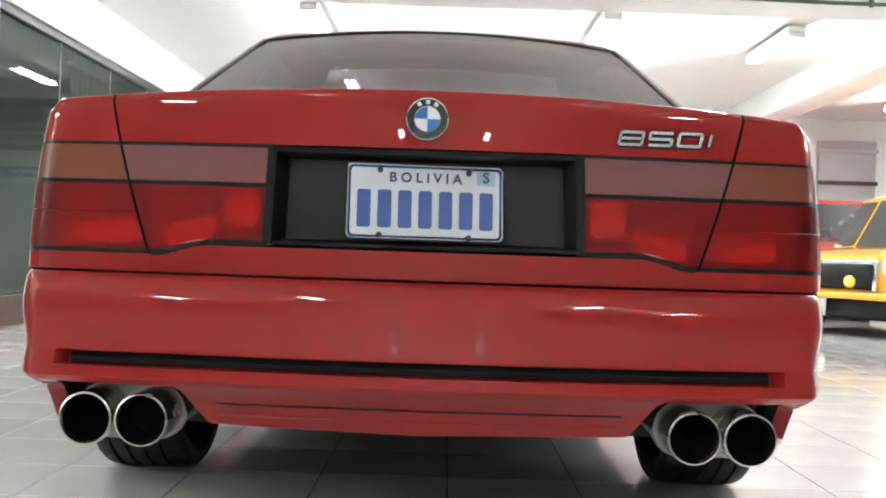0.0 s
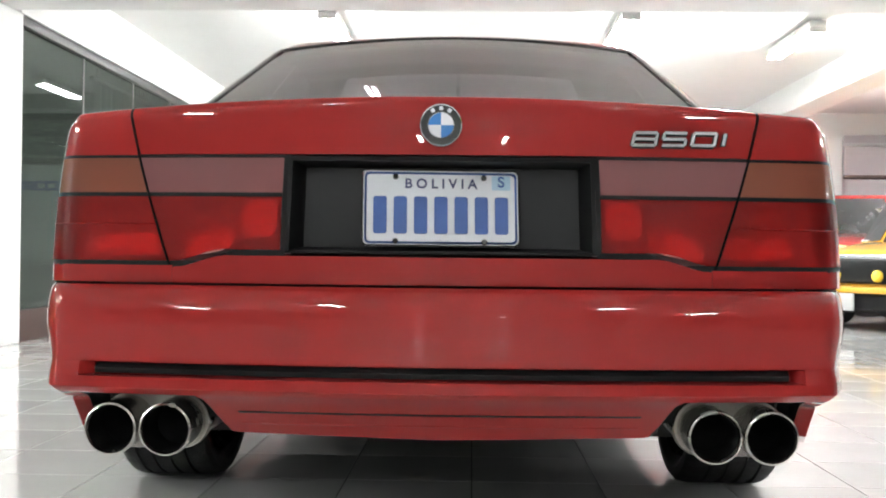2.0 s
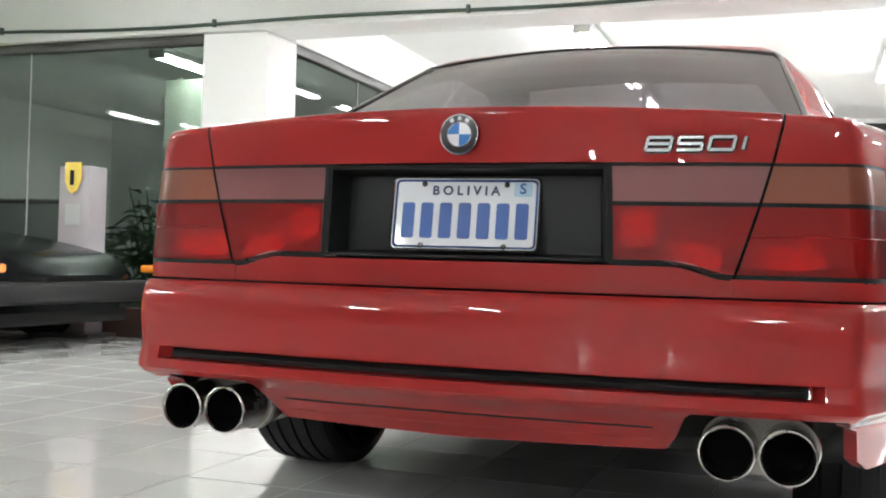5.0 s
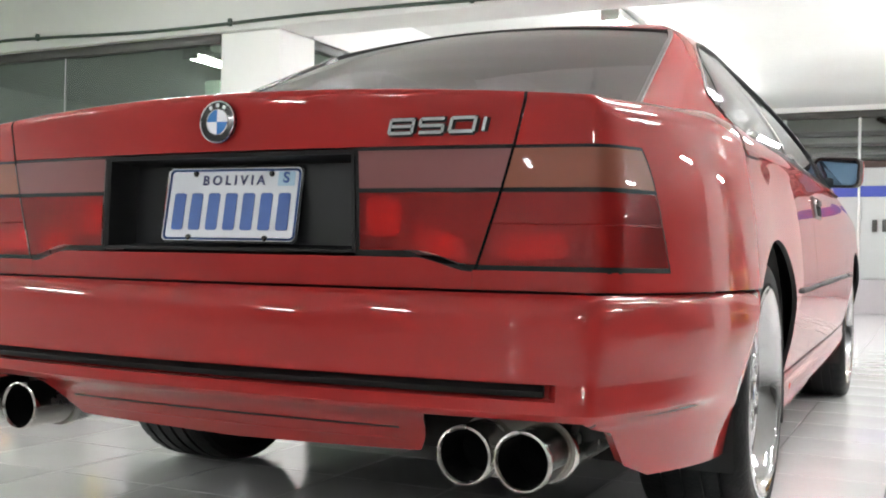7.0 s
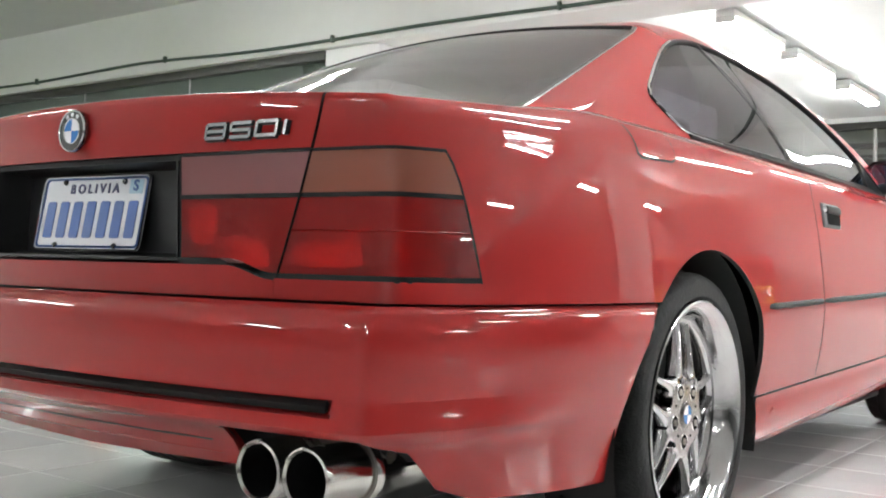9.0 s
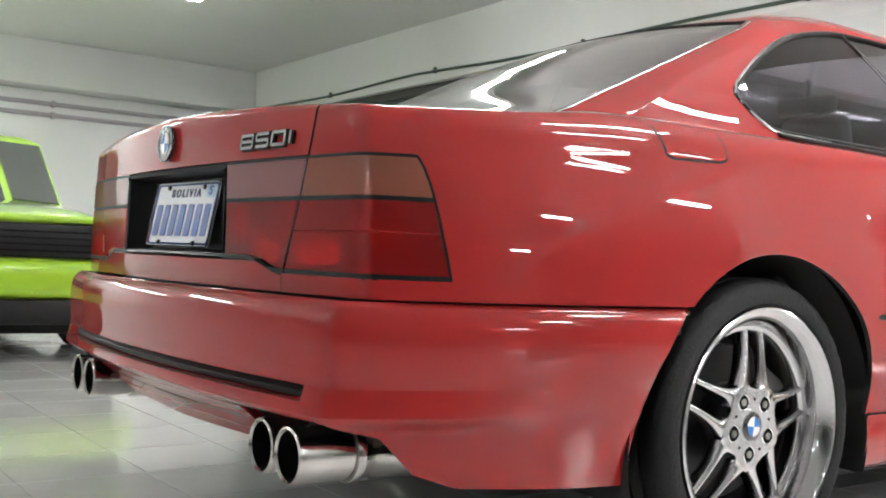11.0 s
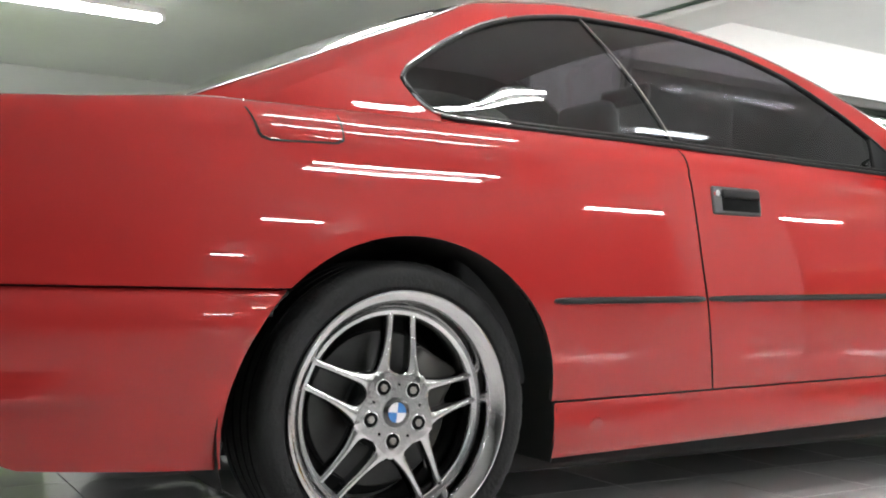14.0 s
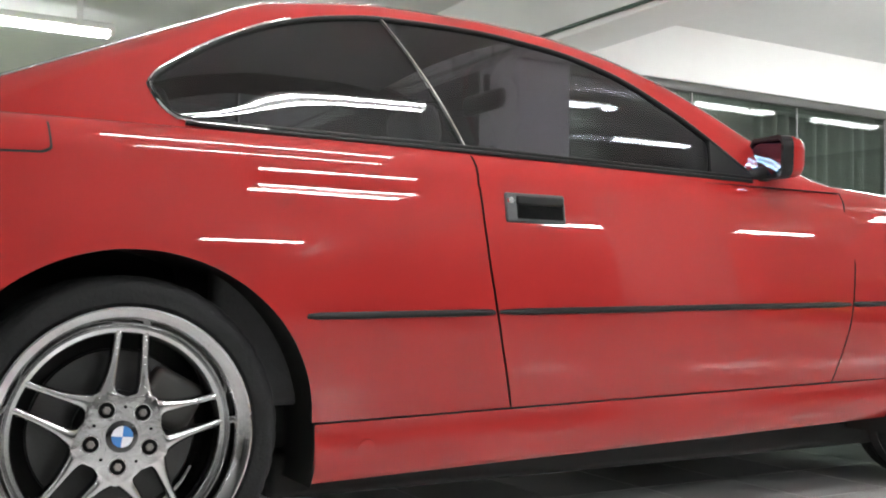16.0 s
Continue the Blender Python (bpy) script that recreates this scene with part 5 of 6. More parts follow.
# ---- wheels ----
def wheel_parts():
    """The meshes of one wheel with the axle along x and the outer face towards +x, at the hub."""
    out = {}
    R, n = 0.318, 144
    prof = [(0.246, -0.215), (0.275, -0.236), (0.300, -0.236), (0.312, -0.226), (0.317, -0.205)]
    for x in (-0.175, -0.130, -0.085, -0.045):
        prof += [(0.3175, x - 0.006), (0.311, x - 0.005), (0.311, x + 0.005), (0.3175, x + 0.006)]
    prof += [(0.317, -0.020), (0.3145, -0.008), (0.307, 0.003), (0.296, 0.009), (0.283, 0.0115), (0.278, 0.0105), (0.270, 0.0115), (0.2635, 0.0095), (0.2585, 0.003), (0.254, -0.006)]
    verts, faces = lathe(prof, n)
    k = len(prof)
    for i in range(n):
        for j, (r, x) in enumerate(prof):
            if (3 <= j <= 4 or r in (0.317, 0.3145, 0.307)) and i % 4 == 0:
                d, y, z = verts[i * k + j]
                verts[i * k + j] = (d - 0.001, y * (1 - 0.006), z * (1 - 0.006))
    out["tyre"] = (verts, faces)
    out["rim"] = lathe([(0.243, -0.225), (0.215, -0.20), (0.197, -0.12), (0.197, -0.062), (0.1995, -0.046), (0.2045, -0.0405), (0.2125, -0.039), (0.2165, -0.041),
                        (0.2185, -0.034), (0.222, -0.021), (0.2255, -0.010), (0.230, -0.003), (0.236, 0.004), (0.245, 0.0105), (0.2515, 0.0125), (0.2555, 0.011), (0.2568, 0.005), (0.253, -0.004)], 96)
    out["rim_back"] = lathe([(0.0, -0.17), (0.06, -0.165), (0.198, -0.165)], 48)
    out["brake_disc"] = lathe([(0.05, -0.085), (0.085, -0.085), (0.085, -0.10), (0.165, -0.10), (0.168, -0.104), (0.168, -0.12)], 64)
    return out


spoke_out = curve([0.0785, 0.085, 0.10, 0.12, 0.15, 0.19, 0.2, 0.207], [0.057, 0.0535, 0.0475, 0.042, 0.0375, 0.0355, 0.0362, 0.0385])
spoke_in = curve([0.0790, 0.0800, 0.083, 0.088, 0.10, 0.15, 0.207], [0.0, 0.008, 0.0145, 0.0190, 0.0222, 0.0212, 0.0180])
spoke_face = curve([0.02, 0.08, 0.10, 0.15, 0.19, 0.207], [-0.0215, -0.0215, -0.0235, -0.0300, -0.0370, -0.0400])


def spoke_bm(side):
    """One spoke of a pair with its share of the hub, pointing up; side: which of the two."""
    bm = bmesh.new()
    rings = []
    for v in (0.024, 0.04, 0.06, 0.0785, 0.0795, 0.0808, 0.083, 0.087, 0.092, 0.10, 0.11, 0.125, 0.145, 0.165, 0.185, 0.197, 0.2035, 0.208):
        ui = spoke_in(v) if v > 0.079 else 0.0
        uo = spoke_out(v) if v > 0.0785 else v * math.tan(radians(36))
        x1 = spoke_face(v)
        bi = 0.007 * smooth01((v - 0.0785) / 0.012)
        bo = 0.007 * smooth01((v - 0.076) / 0.012)
        d = uo - ui
        sec = [(x1 - 0.032, ui), (x1 - bi, ui), (x1 - 0.3 * bi, ui + 0.16 * d), (x1, ui + 0.38 * d), (x1, uo - 0.38 * d), (x1 - 0.3 * bo, uo - 0.16 * d), (x1 - bo, uo), (x1 - 0.032, uo)]
        rings.append([bm.verts.new((x, u * side, v)) for x, u in sec])
    for a, b in zip(rings[:-1], rings[1:]):
        for i in range(8):
            bm.faces.new((a[i], a[(i + 1) % 8], b[(i + 1) % 8], b[i]))
    bm.faces.new(rings[0])
    bm.faces.new(rings[-1])
    bmesh.ops.recalc_face_normals(bm, faces=bm.faces[:])
    for f in bm.faces:
        f.smooth = True
    return bm


wheel_mesh = {k: as_mesh(k, *v, 35) for k, v in wheel_parts().items()}
for k, m in (("tyre", RUBBER), ("rim", RIM), ("rim_back", INNER_DARK), ("brake_disc", RIM_DARK)):
    wheel_mesh[k].materials.append(m)
spoke_mesh = []
for sd in (-1, 1):
    me = bpy.data.meshes.new("spoke")
    b = spoke_bm(sd)
    b.to_mesh(me)
    b.free()
    me.set_sharp_from_angle(angle=radians(50))
    me.materials.append(RIM)
    spoke_mesh.append(me)
HUB_FACE = -0.0215
pad_mesh = as_mesh("hub_pad", *lathe([(0.0, HUB_FACE + 0.0006), (0.038, HUB_FACE + 0.0006), (0.040, HUB_FACE - 0.002)], 40), 40)
pad_mesh.materials.append(RIM)
pit_mesh = as_mesh("bolt_pit", *lathe([(0.0185, 0.0), (0.0170, 0.0016), (0.0155, 0.0004)], 20), 40)
pit_mesh.materials.append(CHROME)
# flat black disc on the hub face, the shade of a hole as colour
pit2_mesh = as_mesh("bolt_hole_shade", *lathe([(0.0158, 0.0006), (0.0, 0.0004)], 20), 40)
pit2_mesh.materials.append(SOOT_SHADE)
nut_mesh = as_mesh("wheel_bolt", *lathe([(0.0, 0.004), (0.006, 0.004), (0.0085, 0.001), (0.0085, -0.004)], 6), 20)
nut_mesh.materials.append(STEEL_DULL)
cap_mesh = as_mesh("centre_cap", *lathe([(0.0, 0.0045), (0.026, 0.004), (0.0315, 0.001), (0.033, -0.004)], 32), 40)
cap_mesh.materials.append(BADGE_BLACK)
small_mesh = as_mesh("rivet", *lathe([(0.0, 0.0015), (0.003, 0.001), (0.0045, -0.004)], 10), 40)
small_mesh.materials.append(SOOT_SHADE)
caliper = box_bm((-0.13, -0.06, -0.055), (-0.07, 0.06, 0.055), 0.018, 3)
cal_mesh = bpy.data.meshes.new("brake_caliper")
caliper.to_mesh(cal_mesh)
caliper.free()
cal_mesh.materials.append(FRAME_DARK)

for sgn in (1, -1):
    for y, roll in ((HUB_R, -6.0), (HUB_F, 37.0)):
        W = pose(sgn * 0.868, y, HUB_Z, 0, 0, 0 if sgn > 0 else 180)
        wheel = part("wheel", wheel_mesh["tyre"], None, coupe, "black tyre on a polished twin-spoke alloy rim")
        wheel.matrix_world = W
        spin = pose(0, 0, 0, roll, 0, 0)

        def on(me, m=Matrix(), name=None):
            o = new(name or me.name.split(".")[0], me)
            o.parent = wheel
            o.matrix_local = m
            return o
        on(wheel_mesh["rim"])
        on(wheel_mesh["rim_back"])
        on(wheel_mesh["brake_disc"])
        on(cal_mesh, pose(0, 0.11, 0.06, -30, 0, 0), "brake_caliper")
        on(pad_mesh, spin, "hub_pad")
        for k in range(5):
            for me in spoke_mesh:
                on(me, spin @ pose(0, 0, 0, 72 * k, 0, 0), "spoke")
            a = radians(72 * k - 90)
            at = spin @ pose(HUB_FACE, 0.060 * math.cos(a), 0.060 * math.sin(a))
            on(pit_mesh, at, "bolt_pit")
            on(pit2_mesh, at, "bolt_hole_shade")
            on(nut_mesh, at, "wheel_bolt")
            a += radians(36)
            on(small_mesh, spin @ pose(HUB_FACE, 0.058 * math.cos(a), 0.058 * math.sin(a)), "rivet")
        cap = on(cap_mesh, spin @ pose(HUB_FACE, 0, 0), "centre_cap")
        for q in range(4):
            v = [(0.0058, 0, 0)] + [(0.0052, 0.021 * math.cos(a), 0.021 * math.sin(a)) for a in np.linspace(q * math.pi / 2, (q + 1) * math.pi / 2, 9)]
            me = as_mesh("cap_field", v, [(0, i, i + 1) for i in range(1, 9)], 0)
            me.materials.append((BADGE_BLUE, BADGE_WHITE)[q % 2])
            on(me, spin @ pose(HUB_FACE, 0, 0), "cap_field")

# ---- greenhouse ----
rail_z = curve([0.54, 0.62, 0.853, 0.963, 1.151, 1.30, 1.50, 1.75, 1.98, 2.20, 2.38, 2.55, 2.757, 2.98, 3.06], [0.946, 0.966, 1.080, 1.136, 1.222, 1.276, 1.326, 1.357, 1.358, 1.338, 1.290, 1.212, 1.077, 0.945, 0.925])
crown_z = curve([0.54, 0.8, 1.3, 1.8, 2.3, 2.8, 3.06], [0.052, 0.054, 0.048, 0.040, 0.050, 0.066, 0.060])
win_top = curve([1.060, 1.068, 1.085, 1.228, 1.372, 1.524, 1.681, 1.928, 2.186, 2.355, 2.507, 2.664, 2.725], [1.046, 1.062, 1.078, 1.172, 1.240, 1.285, 1.308, 1.312, 1.284, 1.227, 1.122, 0.988, 0.938])
win_low = curve([1.060, 1.068, 1.080, 1.105, 1.15, 1.764, 2.725], [1.046, 1.020, 0.995, 0.972, 0.965, 0.955, 0.9375])
REAR_TOP, SCREEN_TOP = 1.31, 2.16


def tumble(y, z, off=0.0):
    x = 0.853 - 0.50 * (z - 0.9) - 0.36 * max(0.0, z - 0.95) ** 1.5 - 0.05 * max(0.0, 1.8 - y) - 0.28 * max(0.0, 1.2 - y) ** 2 + 0.02 * smooth01((y - 2.0) / 0.8)
    x -= 0.022 * math.exp(-((y - 1.0) / 0.25) ** 2) * smooth01((z - 0.95) / 0.12)
    x += 0.016 * math.sin(math.pi * min(max((z - 0.95) / 0.42, 0), 1))
    return x + off


def seam(y):
    """The edge between the rear window and the pillar beside it."""
    return 0.648 - 0.13 * (y - 0.633), 0.982 + 0.4436 * (y - 0.633)


def section(y, zb=0.92):
    """Rail corner of the greenhouse at y: the side's end, the control point and the start of the top."""
    zr = rail_z(y)
    za = max(zb + 0.004, zr - 0.050)
    ax = tumble(y, za)
    apex = (tumble(y, zr + 0.006), zr + 0.006)
    bx = apex[0] - lerp(0.022, 0.062, smooth01((y - 0.6) / 0.6))
    zc = zr + crown_z(y)
    bz = zc - (zc - zr - 0.012) * 0.72
    k = 1 - smooth01((y - 1.24) / 0.22)
    if k > 0:
        sx, sz = seam(y)
        sx = min(sx, ax - 0.03)
        apex = (lerp(apex[0], sx + 0.020, k), lerp(apex[1], sz - 0.040 * (zc - sz) / sx, k))
        bx, bz = lerp(bx, sx, k), lerp(bz, sz, k)
    return (ax, za), apex, (bx, bz), zc


def top_z(y, x):
    _, _, (bx, bz), zc = section(y)
    return zc - (zc - bz) * (abs(x) / bx) ** 2


def shell_rows(ys):
    cols = []
    for y in ys:
        (ax, za), ap, (bx, bz), zc = section(y)
        has = 1.060 < y < 2.724
        lo = win_low(y) if has else min(1.046 if y < 1.06 else 0.94, za - 0.002)
        hi = win_top(y) if has else lo
        hi = min(hi, za + 0.012)
        lo = min(lo, hi)
        col = []
        base = min(0.915, lo - 0.004)
        for t in np.linspace(0, 1, 6):
            z = lerp(base, lo, t)
            col.append((tumble(y, z) + 0.004 * math.exp(-max(0, z - 0.93) / 0.016), y, z))
        col.append((tumble(y, hi), y, hi))
        for t in (0.5, 1.0):
            z = lerp(hi, max(za, hi + 0.001), t)
            col.append((tumble(y, z), y, z))
        p0 = col[-1]
        for t in np.linspace(0.15, 1, 7):
            col.append(((1 - t) ** 2 * p0[0] + 2 * t * (1 - t) * ap[0] + t * t * bx, y, (1 - t) ** 2 * p0[2] + 2 * t * (1 - t) * ap[1] + t * t * bz))
        for t in np.linspace(0.06, 1, 10):
            x = bx * (1 - t)
            col.append((x, y, zc - (zc - bz) * (x / bx) ** 2))
        cols.append(col)
    return cols


ys = sorted(set([round(float(v), 4) for v in np.linspace(0.555, 3.05, 110)] + [1.061, 1.064, 1.068, 1.073, 1.08, 1.09, 1.10, 1.115, REAR_TOP, SCREEN_TOP, 2.70, 2.72, 2.723]))
cols = shell_rows(ys)


def keep_shell(i, j):
    y = (ys[i] + ys[i + 1]) / 2
    if j == 5:
        return False if 1.060 < y < 2.7235 else True
    if j >= 16:
        return REAR_TOP < y < SCREEN_TOP
    if j >= 15 and y < REAR_TOP:
        return False
    return True


shell = joined(grid(cols, keep_shell, False, out=(0, 1.8, 0.9)), grid(cols, keep_shell, True, out=(0, 1.8, 0.9)))
solid(part("roof_shell", as_mesh("roof_shell", *shell, 45), RED, coupe, "red roof and pillars"), 0.010)


def top_patch(y0, y1, inset, off, ny=26, nx=24, lo_bow=0.0, hi_bow=0.0):
    rows = []
    for i in range(ny + 1):
        row = []
        for f in np.linspace(-1, 1, nx + 1):
            y = lerp(y0 + lo_bow * f * f, y1 + hi_bow * f * f, i / ny)
            bx = section(y)[2][0] - inset
            x = f * bx
            row.append((x, y, top_z(y, x) + off))
        rows.append(row)
    return grid(rows, out=(0, 1.8, 0.5))


# the rear window wraps over the rail at both sides
g_ys = [float(v) for v in np.linspace(0.562, REAR_TOP + 0.01, 40)]
g_rows = []
for c in shell_rows(g_ys):
    half = [(p[0], p[1], p[2] - 0.002) for p in c[15:]]
    g_rows.append([(-p[0], p[1], p[2]) for p in half] + half[-2::-1])
rear_glass = part("rear_window", as_mesh("rear_window", *grid(g_rows, out=(0, 1.8, 0.5)), 60), REAR_GLASS, coupe, "tinted rear window")
part("windscreen", as_mesh("windscreen", *top_patch(SCREEN_TOP - 0.01, 3.03, -0.002, -0.004), 60), CAR_GLASS, coupe, "tinted windscreen")


def seal_strip(y0, y1, w, off):
    rows = []
    for i in range(31):
        y = lerp(y0, y1, i / 30)
        bx = section(y)[2][0]
        rows.append([(bx + dx, y, top_z(y, bx + dx) + dz) for dx, dz in ((0.004, off - 0.003), (0.0, off), (-w, off), (-w - 0.003, off - 0.006))])
    return joined(grid(rows, None, False, out=(0, 1.8, 0.5)), grid(rows, None, True, out=(0, 1.8, 0.5)))


def cross_strip(y0, y1, off, x_in=0.0):
    rows = []
    for y in (y0, y0 + 0.003, y1 - 0.003, y1):
        bx = section(y)[2][0] - x_in
        rows.append([(f * bx, y, top_z(y, f * bx) + off - (0.004 if y in (y0, y1) else 0)) for f in np.linspace(-1, 1, 25)])
    return grid(rows, out=(0, 1.8, 0.5))


part("rear_window_seal", as_mesh("rear_window_seal", *cross_strip(REAR_TOP - 0.012, REAR_TOP + 0.006, 0.0025), 60), BLACK_TRIM, coupe, "black rear window seal")
for sgn in (1, -1):
    run = [(sgn * c[15][0], c[15][1], c[15][2]) for c in shell_rows(g_ys[:-1])]
    part("rear_window_seal", as_mesh("rear_window_seal", *tube_path(run, 0.0058, 8), 60), BADGE_BLACK, coupe, "black rear window seal")
    # thin chrome run added for the bright reflection along the seal
    run = [(sgn * (c[15][0] + 0.007), c[15][1], c[15][2] + 0.0015) for c in shell_rows(g_ys[:-1])]
    part("rear_window_glint", as_mesh("rear_window_glint", *tube_path(run, 0.0022, 6), 60), CHROME, coupe, "thin chrome line imitating a reflection beside the rear window")
part("windscreen_seal", as_mesh("windscreen_seal", *joined(seal_strip(SCREEN_TOP, 3.03, 0.02, 0.0025), cross_strip(SCREEN_TOP - 0.006, SCREEN_TOP + 0.022, 0.0025)), 60), BLACK_TRIM, coupe, "black windscreen seal")


def b_line(f):
    return lerp(1.782, 1.675, f)


def side_glass(ya, yb, off, n=40, k=14, ext=0.0):
    rows = []
    for t in range(k + 1):
        f = t / k
        row = []
        for j in range(n + 1):
            u = j / n
            y = lerp(ya(f), yb(f), u)
            z = lerp(win_low(y) - ext, win_top(y) + ext, f)
            row.append((tumble(y, z, off), y, z))
        rows.append(row)
    return rows


for m in (False, True):
    sgn = -1 if m else 1
    part("quarter_window", as_mesh("quarter_window", *grid(side_glass(lambda f: 1.061, lambda f: b_line(f) - 0.006, -0.004), None, m, out=(0, 1.8, 1.0)), 60), CAR_GLASS, coupe, "tinted quarter window")
    part("door_window", as_mesh("door_window", *grid(side_glass(lambda f: b_line(f) + 0.006, lambda f: 2.722, -0.004), None, m, out=(0, 1.8, 1.0)), 60), CAR_GLASS, coupe, "tinted door window")
    rows = side_glass(lambda f: b_line(f) - 0.0055, lambda f: b_line(f) + 0.0055, 0.0005, 2)
    part("window_post_seal", as_mesh("window_post_seal", *grid(rows, None, m, out=(0, 1.8, 1.0)), 60), BLACK_TRIM, coupe, "black seal between the windows")
    rows = side_glass(lambda f: b_line(f) + 0.001, lambda f: b_line(f) + 0.0045, 0.0022, 2)
    part("post_trim", as_mesh("post_trim", *grid(rows, None, m, out=(0, 1.8, 1.0)), 60), STEEL_DULL, coupe, "thin steel trim between the windows")
    # frame seals round the whole opening
    path = [(y, win_low(y)) for y in np.linspace(2.715, 1.15, 50)] + [(y, win_low(y)) for y in np.linspace(1.14, 1.0615, 16)] + [(y, win_top(y)) for y in np.linspace(1.0605, 1.14, 16)] + [(y, win_top(y)) for y in np.linspace(1.16, 2.715, 60)]
    path = [(sgn * tumble(y, z, -0.001), y, z) for y, z in path]
    part("window_seal", as_mesh("window_seal", *tube_path(path, 0.0068, 8), 60), BLACK_TRIM, coupe, "black window seal")
    bright = [(sgn * tumble(y, win_low(y) - 0.010, 0.004), y, win_low(y) - 0.010) for y in np.linspace(1.12, 2.70, 40)]
    part("belt_moulding", as_mesh("belt_moulding", *tube_path(bright, 0.006, 8), 60), BLACK_TRIM, coupe, "black belt moulding")
    chrome_run = [(y, win_low(y) - 0.005) for y in np.linspace(1.30, 1.0625, 18)] + [(y, win_top(y) + 0.007) for y in np.linspace(1.0605, 1.42, 22)]
    part("window_moulding", as_mesh("window_moulding", *tube_path([(sgn * tumble(y, z, 0.002), y, z) for y, z in chrome_run], 0.0042, 6), 60), CHROME, coupe, "thin bright window moulding")
    # mirror: black sail, stalk, red shell, dark rim, blue glass
    v = [(sgn * tumble(y, z, 0.004), y, z) for y, z in ((2.56, 0.945), (2.73, 0.938), (2.60, 1.05))] + [(sgn * tumble(y, z, -0.02), y, z) for y, z in ((2.56, 0.945), (2.73, 0.938), (2.60, 1.05))]
    part("mirror_sail", as_mesh("mirror_sail", v, [(0, 1, 2), (5, 4, 3), (0, 3, 4, 1), (1, 4, 5, 2), (2, 5, 3, 0)], 0), BLACK_TRIM, coupe)
    part("mirror_stalk", as_mesh("mirror_stalk", *tube_path([(sgn * 0.80, 2.68, 0.942), (sgn * 0.835, 2.715, 0.944), (sgn * 0.862, 2.765, 0.957)], 0.022, 12), 60), BLACK_TRIM, coupe)
    MM = pose(sgn * 0.893, 2.755, 0.994, 0, sgn * 3, -sgn * 18)
    rows = []
    for yy, g in ((0.0, 1.0), (0.014, 1.0), (0.034, 0.94), (0.050, 0.80), (0.062, 0.5), (0.065, 0.05)):
        o = rounded(0.186 * g, 0.116 * g, 0.030 * g, 5)
        rows.append([tuple(MM @ Vector((x, yy, z))) for x, z in o + o[:1]])
    mirror = part("door_mirror", as_mesh("door_mirror", *grid(rows, out=tuple(MM @ Vector((0, 0.03, 0)))), 50), RED, coupe, "red door mirror with black rim")
    o, i2 = rounded(0.188, 0.118, 0.031, 5), rounded(0.168, 0.098, 0.022, 5)
    part("mirror_rim", as_mesh("mirror_rim", *moved(band(o, i2, -0.026, 0.006), MM), 40), BLACK_TRIM, mirror)
    part("mirror_glass", as_mesh("mirror_glass", *moved(slab(i2, -0.006, -0.002), MM @ pose(0, 0, 0, -6, 0, sgn * 13)), 30), MIRROR_BLUE, mirror, "blue-tinted mirror glass")

# fuel flap in the right quarter
ya0, ya1 = 0.672, 0.842


def flap_rows(grow, off):
    rows = []
    for t in range(15):
        row = []
        for j in range(13):
            f = t / 14
            u = j / 12
            bend = -0.026 * f * (1 - 0.8 * u)
            r = 0.018 * max(0, 1 - f * 7) ** 2
            y = lerp(ya0 - grow + r + bend, ya1 + grow - r + bend, u)
            s = s_y(y)
            z, rr, _ = edge(s)
            h = lerp(0.862 - grow, 0.930, f) + 0.005 * u
            if h <= z:
                row.append(skin(s, h, off))
            else:
                al = min(1.15, (h - z) / rr)
                row.append(skin(s, z, (rr + off) * math.cos(al) - rr, z + (rr + off) * math.sin(al)))
        rows.append(row)
    return rows


# dark sheet laid on the panel; its rim paints the shade of the flap's gap
part("flap_gap_shade", as_mesh("flap_gap_shade", *grid(flap_rows(0.0046, 0.0008), out=(0, 0.8, 0.5)), 60), INNER_DARK, coupe)
part("fuel_flap", as_mesh("fuel_flap", *grid(flap_rows(0.0, 0.0014), out=(0, 0.8, 0.5)), 60), RED, coupe, "red fuel filler flap")

# ---- inside the cabin ----
def seat(x, y, back_z, tilt):
    part("seat_cushion", box_bm((x - 0.25, y - 0.05, 0.42), (x + 0.25, y + 0.5, 0.58), 0.05, 3), SEAT, coupe)
    bb = box_bm((-0.24, -0.07, 0), (0.24, 0.07, back_z - 0.55), 0.05, 3)
    bmesh.ops.transform(bb, matrix=pose(x, y - 0.02, 0.55, tilt, 0, 0), verts=bb.verts[:])
    back = part("seat_back", bb, SEAT, coupe)
    hb = box_bm((-0.11, -0.04, back_z - 0.53), (0.11, 0.04, back_z - 0.41), 0.035, 3)
    bmesh.ops.transform(hb, matrix=pose(x, y - 0.02, 0.55, tilt, 0, 0), verts=hb.verts[:])
    part("headrest", hb, SEAT, back)
    return back


for x in (-0.36, 0.36):
    seat(x, 2.02, 1.0, 12)
    seat(x, 1.30, 0.98, 16)
part("parcel_shelf", box_bm((-0.6, 0.62, 0.90), (0.6, 1.15, 0.935), 0.01), SEAT, coupe)
part("dashboard", box_bm((-0.70, 2.66, 0.66), (0.70, 3.0, 0.925), 0.06, 4), SEAT, coupe)
part("cabin_floor", box_bm((-0.68, 1.0, 0.245), (0.68, 2.9, 0.40), 0.02), INNER_DARK, coupe)
for s in (-1, 1):
    part("door_lining", box_bm((s * 0.72 - 0.03, 1.2, 0.35), (s * 0.72 + 0.03, 2.75, 0.925), 0.02), SEAT, coupe)
    part("door_pin", as_mesh("door_pin", *tube_path([(s * 0.765, 1.90, 0.92), (s * 0.765, 1.90, 0.975)], 0.006, 8)), BLACK_TRIM, coupe)
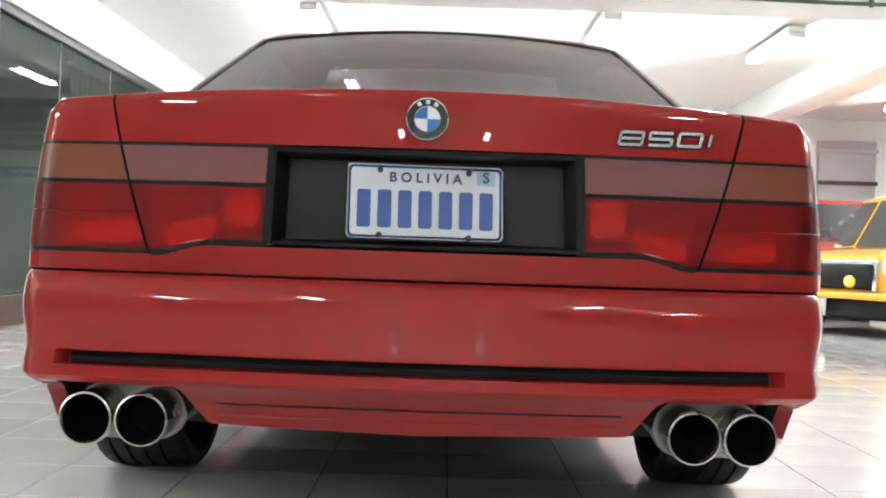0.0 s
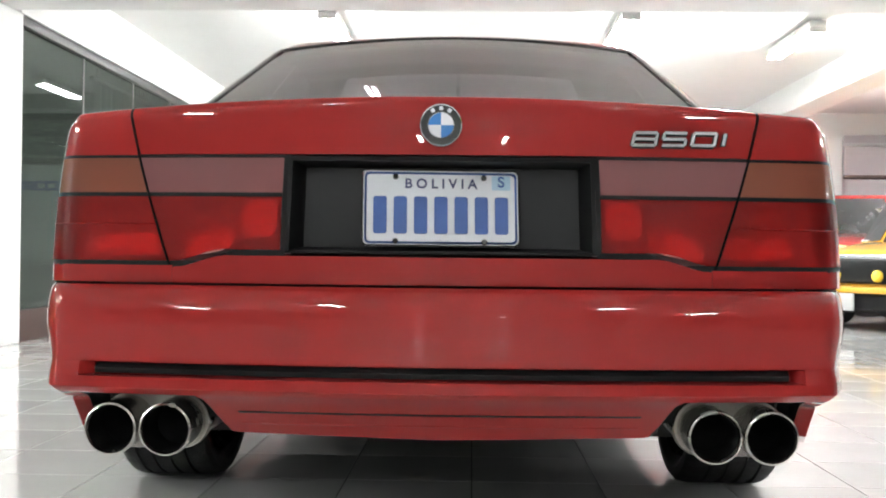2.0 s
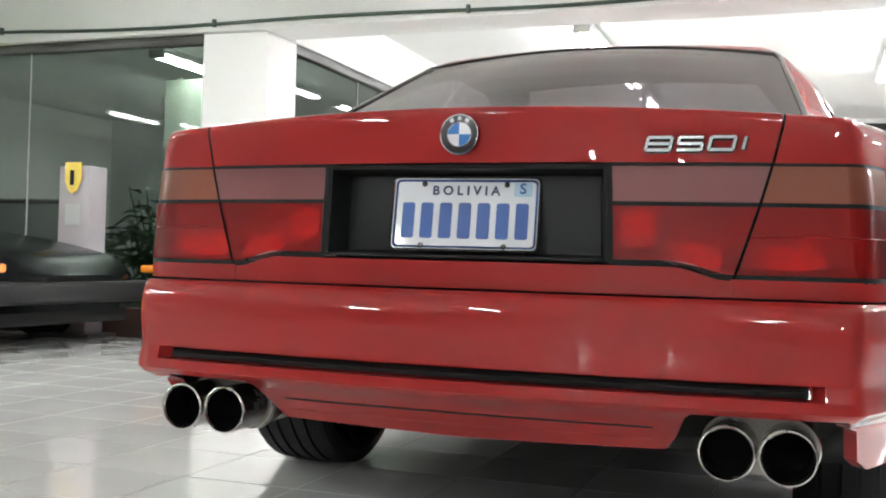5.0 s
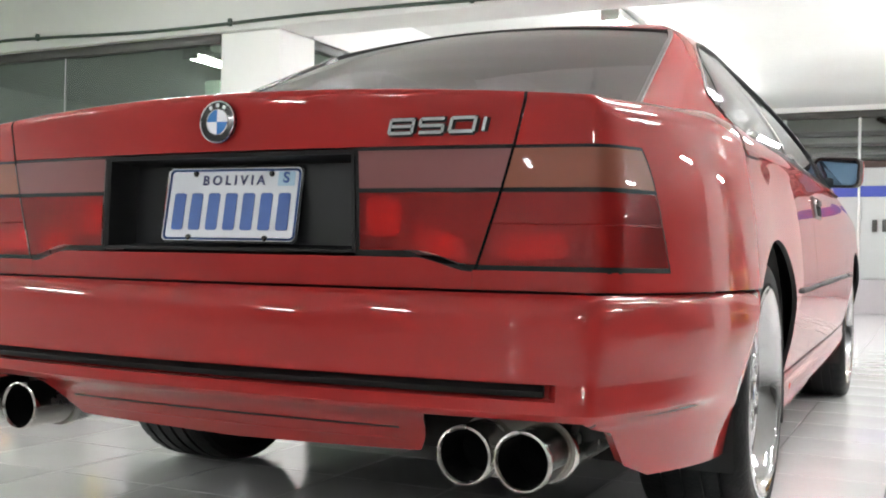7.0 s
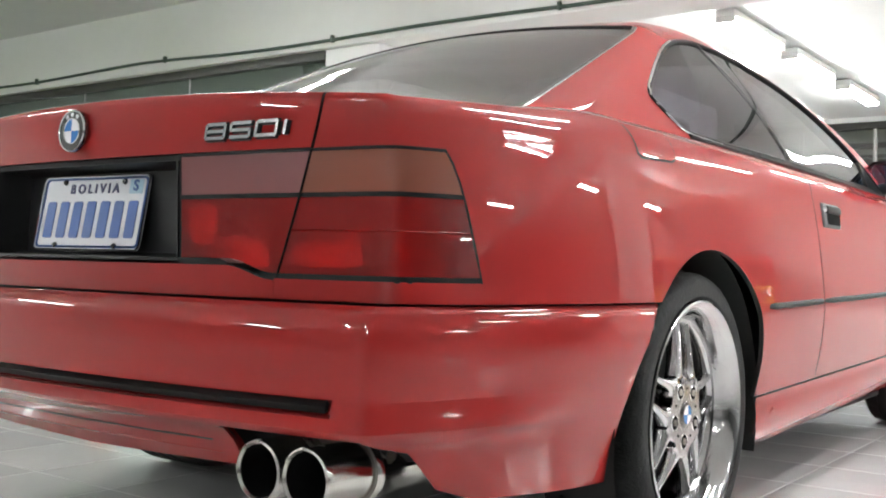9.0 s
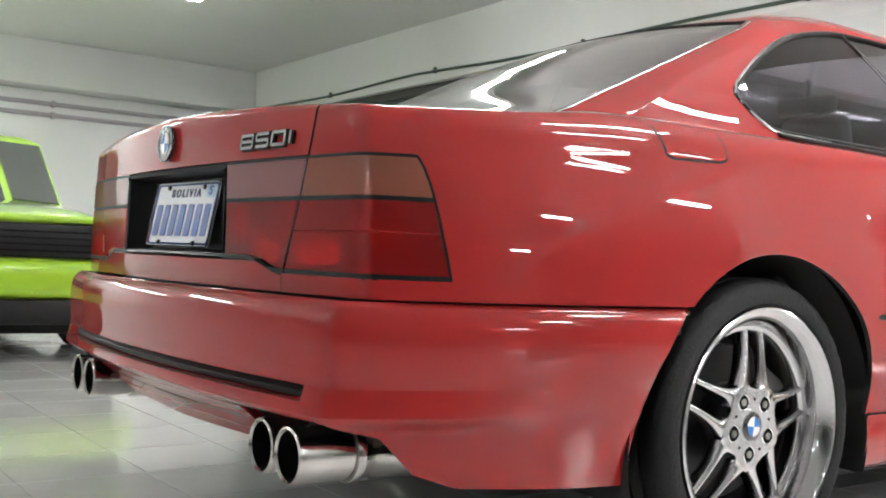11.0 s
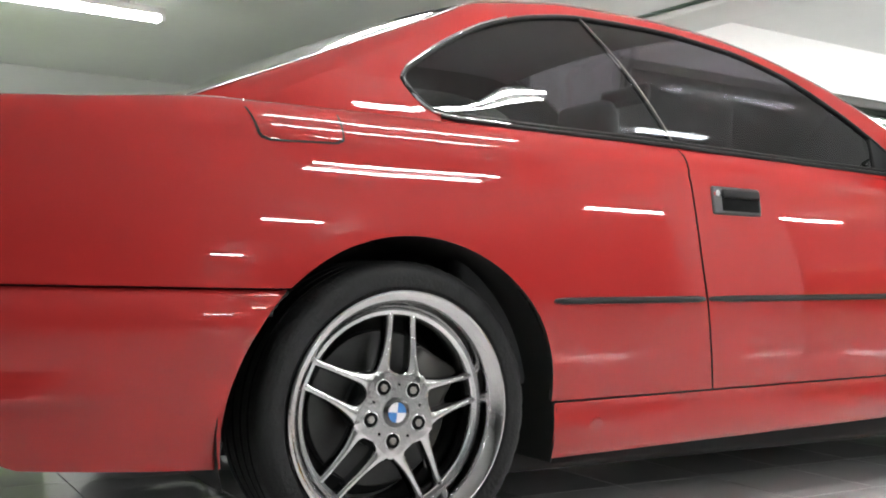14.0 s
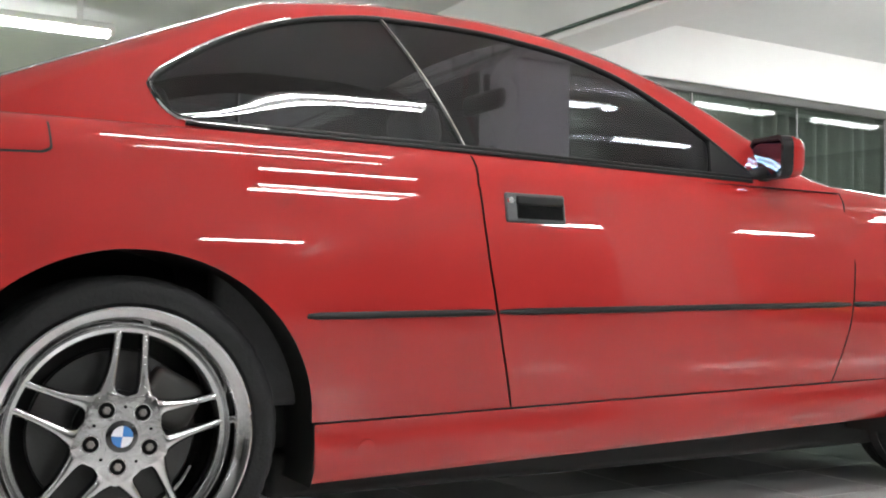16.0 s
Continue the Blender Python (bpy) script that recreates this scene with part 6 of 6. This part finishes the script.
wheel_rim = [(-0.36 + 0.185 * math.cos(a), 2.50 + 0.06 * math.sin(a), 0.86 + 0.175 * math.sin(a)) for a in np.linspace(0, 2 * math.pi, 33)]
sw = part("steering_wheel", as_mesh("steering_wheel", *tube_path(wheel_rim, 0.015, 8), 60), SEAT, coupe)
part("steering_hub", box_bm((-0.43, 2.50, 0.81), (-0.29, 2.56, 0.90), 0.02), SEAT, sw)
part("steering_column", as_mesh("steering_column", *tube_path([(-0.36, 2.53, 0.855), (-0.36, 2.75, 0.80)], 0.03, 10)), SEAT, sw)
rm = part("rear_view_mirror", box_bm((-0.12, 2.33, 1.215), (0.12, 2.37, 1.285), 0.02, 3), BLACK_TRIM, coupe)
part("mirror_stem", as_mesh("mirror_stem", *tube_path([(0, 2.36, 1.28), (0, 2.36, 1.345)], 0.012, 8)), BLACK_TRIM, rm)
part("head_lining", as_mesh("head_lining", *top_patch(REAR_TOP - 0.02, SCREEN_TOP + 0.02, 0.01, -0.02), 60), SEAT, coupe)

# ---- floor tiles ----
PITCH, X0, Y0 = 0.3535, 1.127, -0.138


def tile_verts(cx, cy):
    h, b = PITCH / 2 - 0.0019, 0.0005
    lo = [(cx + sx * h, cy + sy * h, -0.0034) for sx, sy in ((-1, -1), (1, -1), (1, 1), (-1, 1))]
    mid = [(x, y, -b) for x, y, _ in lo]
    hi = [(cx + sx * (h - b), cy + sy * (h - b), 0.0) for sx, sy in ((-1, -1), (1, -1), (1, 1), (-1, 1))]
    return lo + mid + hi


TILE_F = [(8, 9, 10, 11)] + [(4 * k + i, 4 * k + (i + 1) % 4, 4 * k + 4 + (i + 1) % 4, 4 * k + 4 + i) for k in range(2) for i in range(4)]
tile_mesh = as_mesh("floor_tile", tile_verts(0, 0), TILE_F, 0)
tile_mesh.materials.append(TILE)
rest_v, rest_f = [], []
i0, i1 = math.ceil((X_WEST - X0) / PITCH), math.floor((X_EAST - X0) / PITCH)
j0, j1 = math.ceil((Y_SOUTH - Y0) / PITCH), math.floor((Y_NORTH - Y0) / PITCH)
for i in range(i0, i1):
    for j in range(j0, j1):
        cx, cy = X0 + (i + 0.5) * PITCH, Y0 + (j + 0.5) * PITCH
        if -9 <= i < 4 and -1 <= j < 22:
            ob = new("tile", tile_mesh)
            ob.parent = floor
            ob.location = (cx, cy, 0)
        else:
            k = len(rest_v)
            rest_v += tile_verts(cx, cy)
            rest_f += [tuple(q + k for q in f) for f in TILE_F]
ob = part("floor_tiles", as_mesh("floor_tiles", rest_v, rest_f, 0), TILE, floor)
ob["kind"] = "stuff"
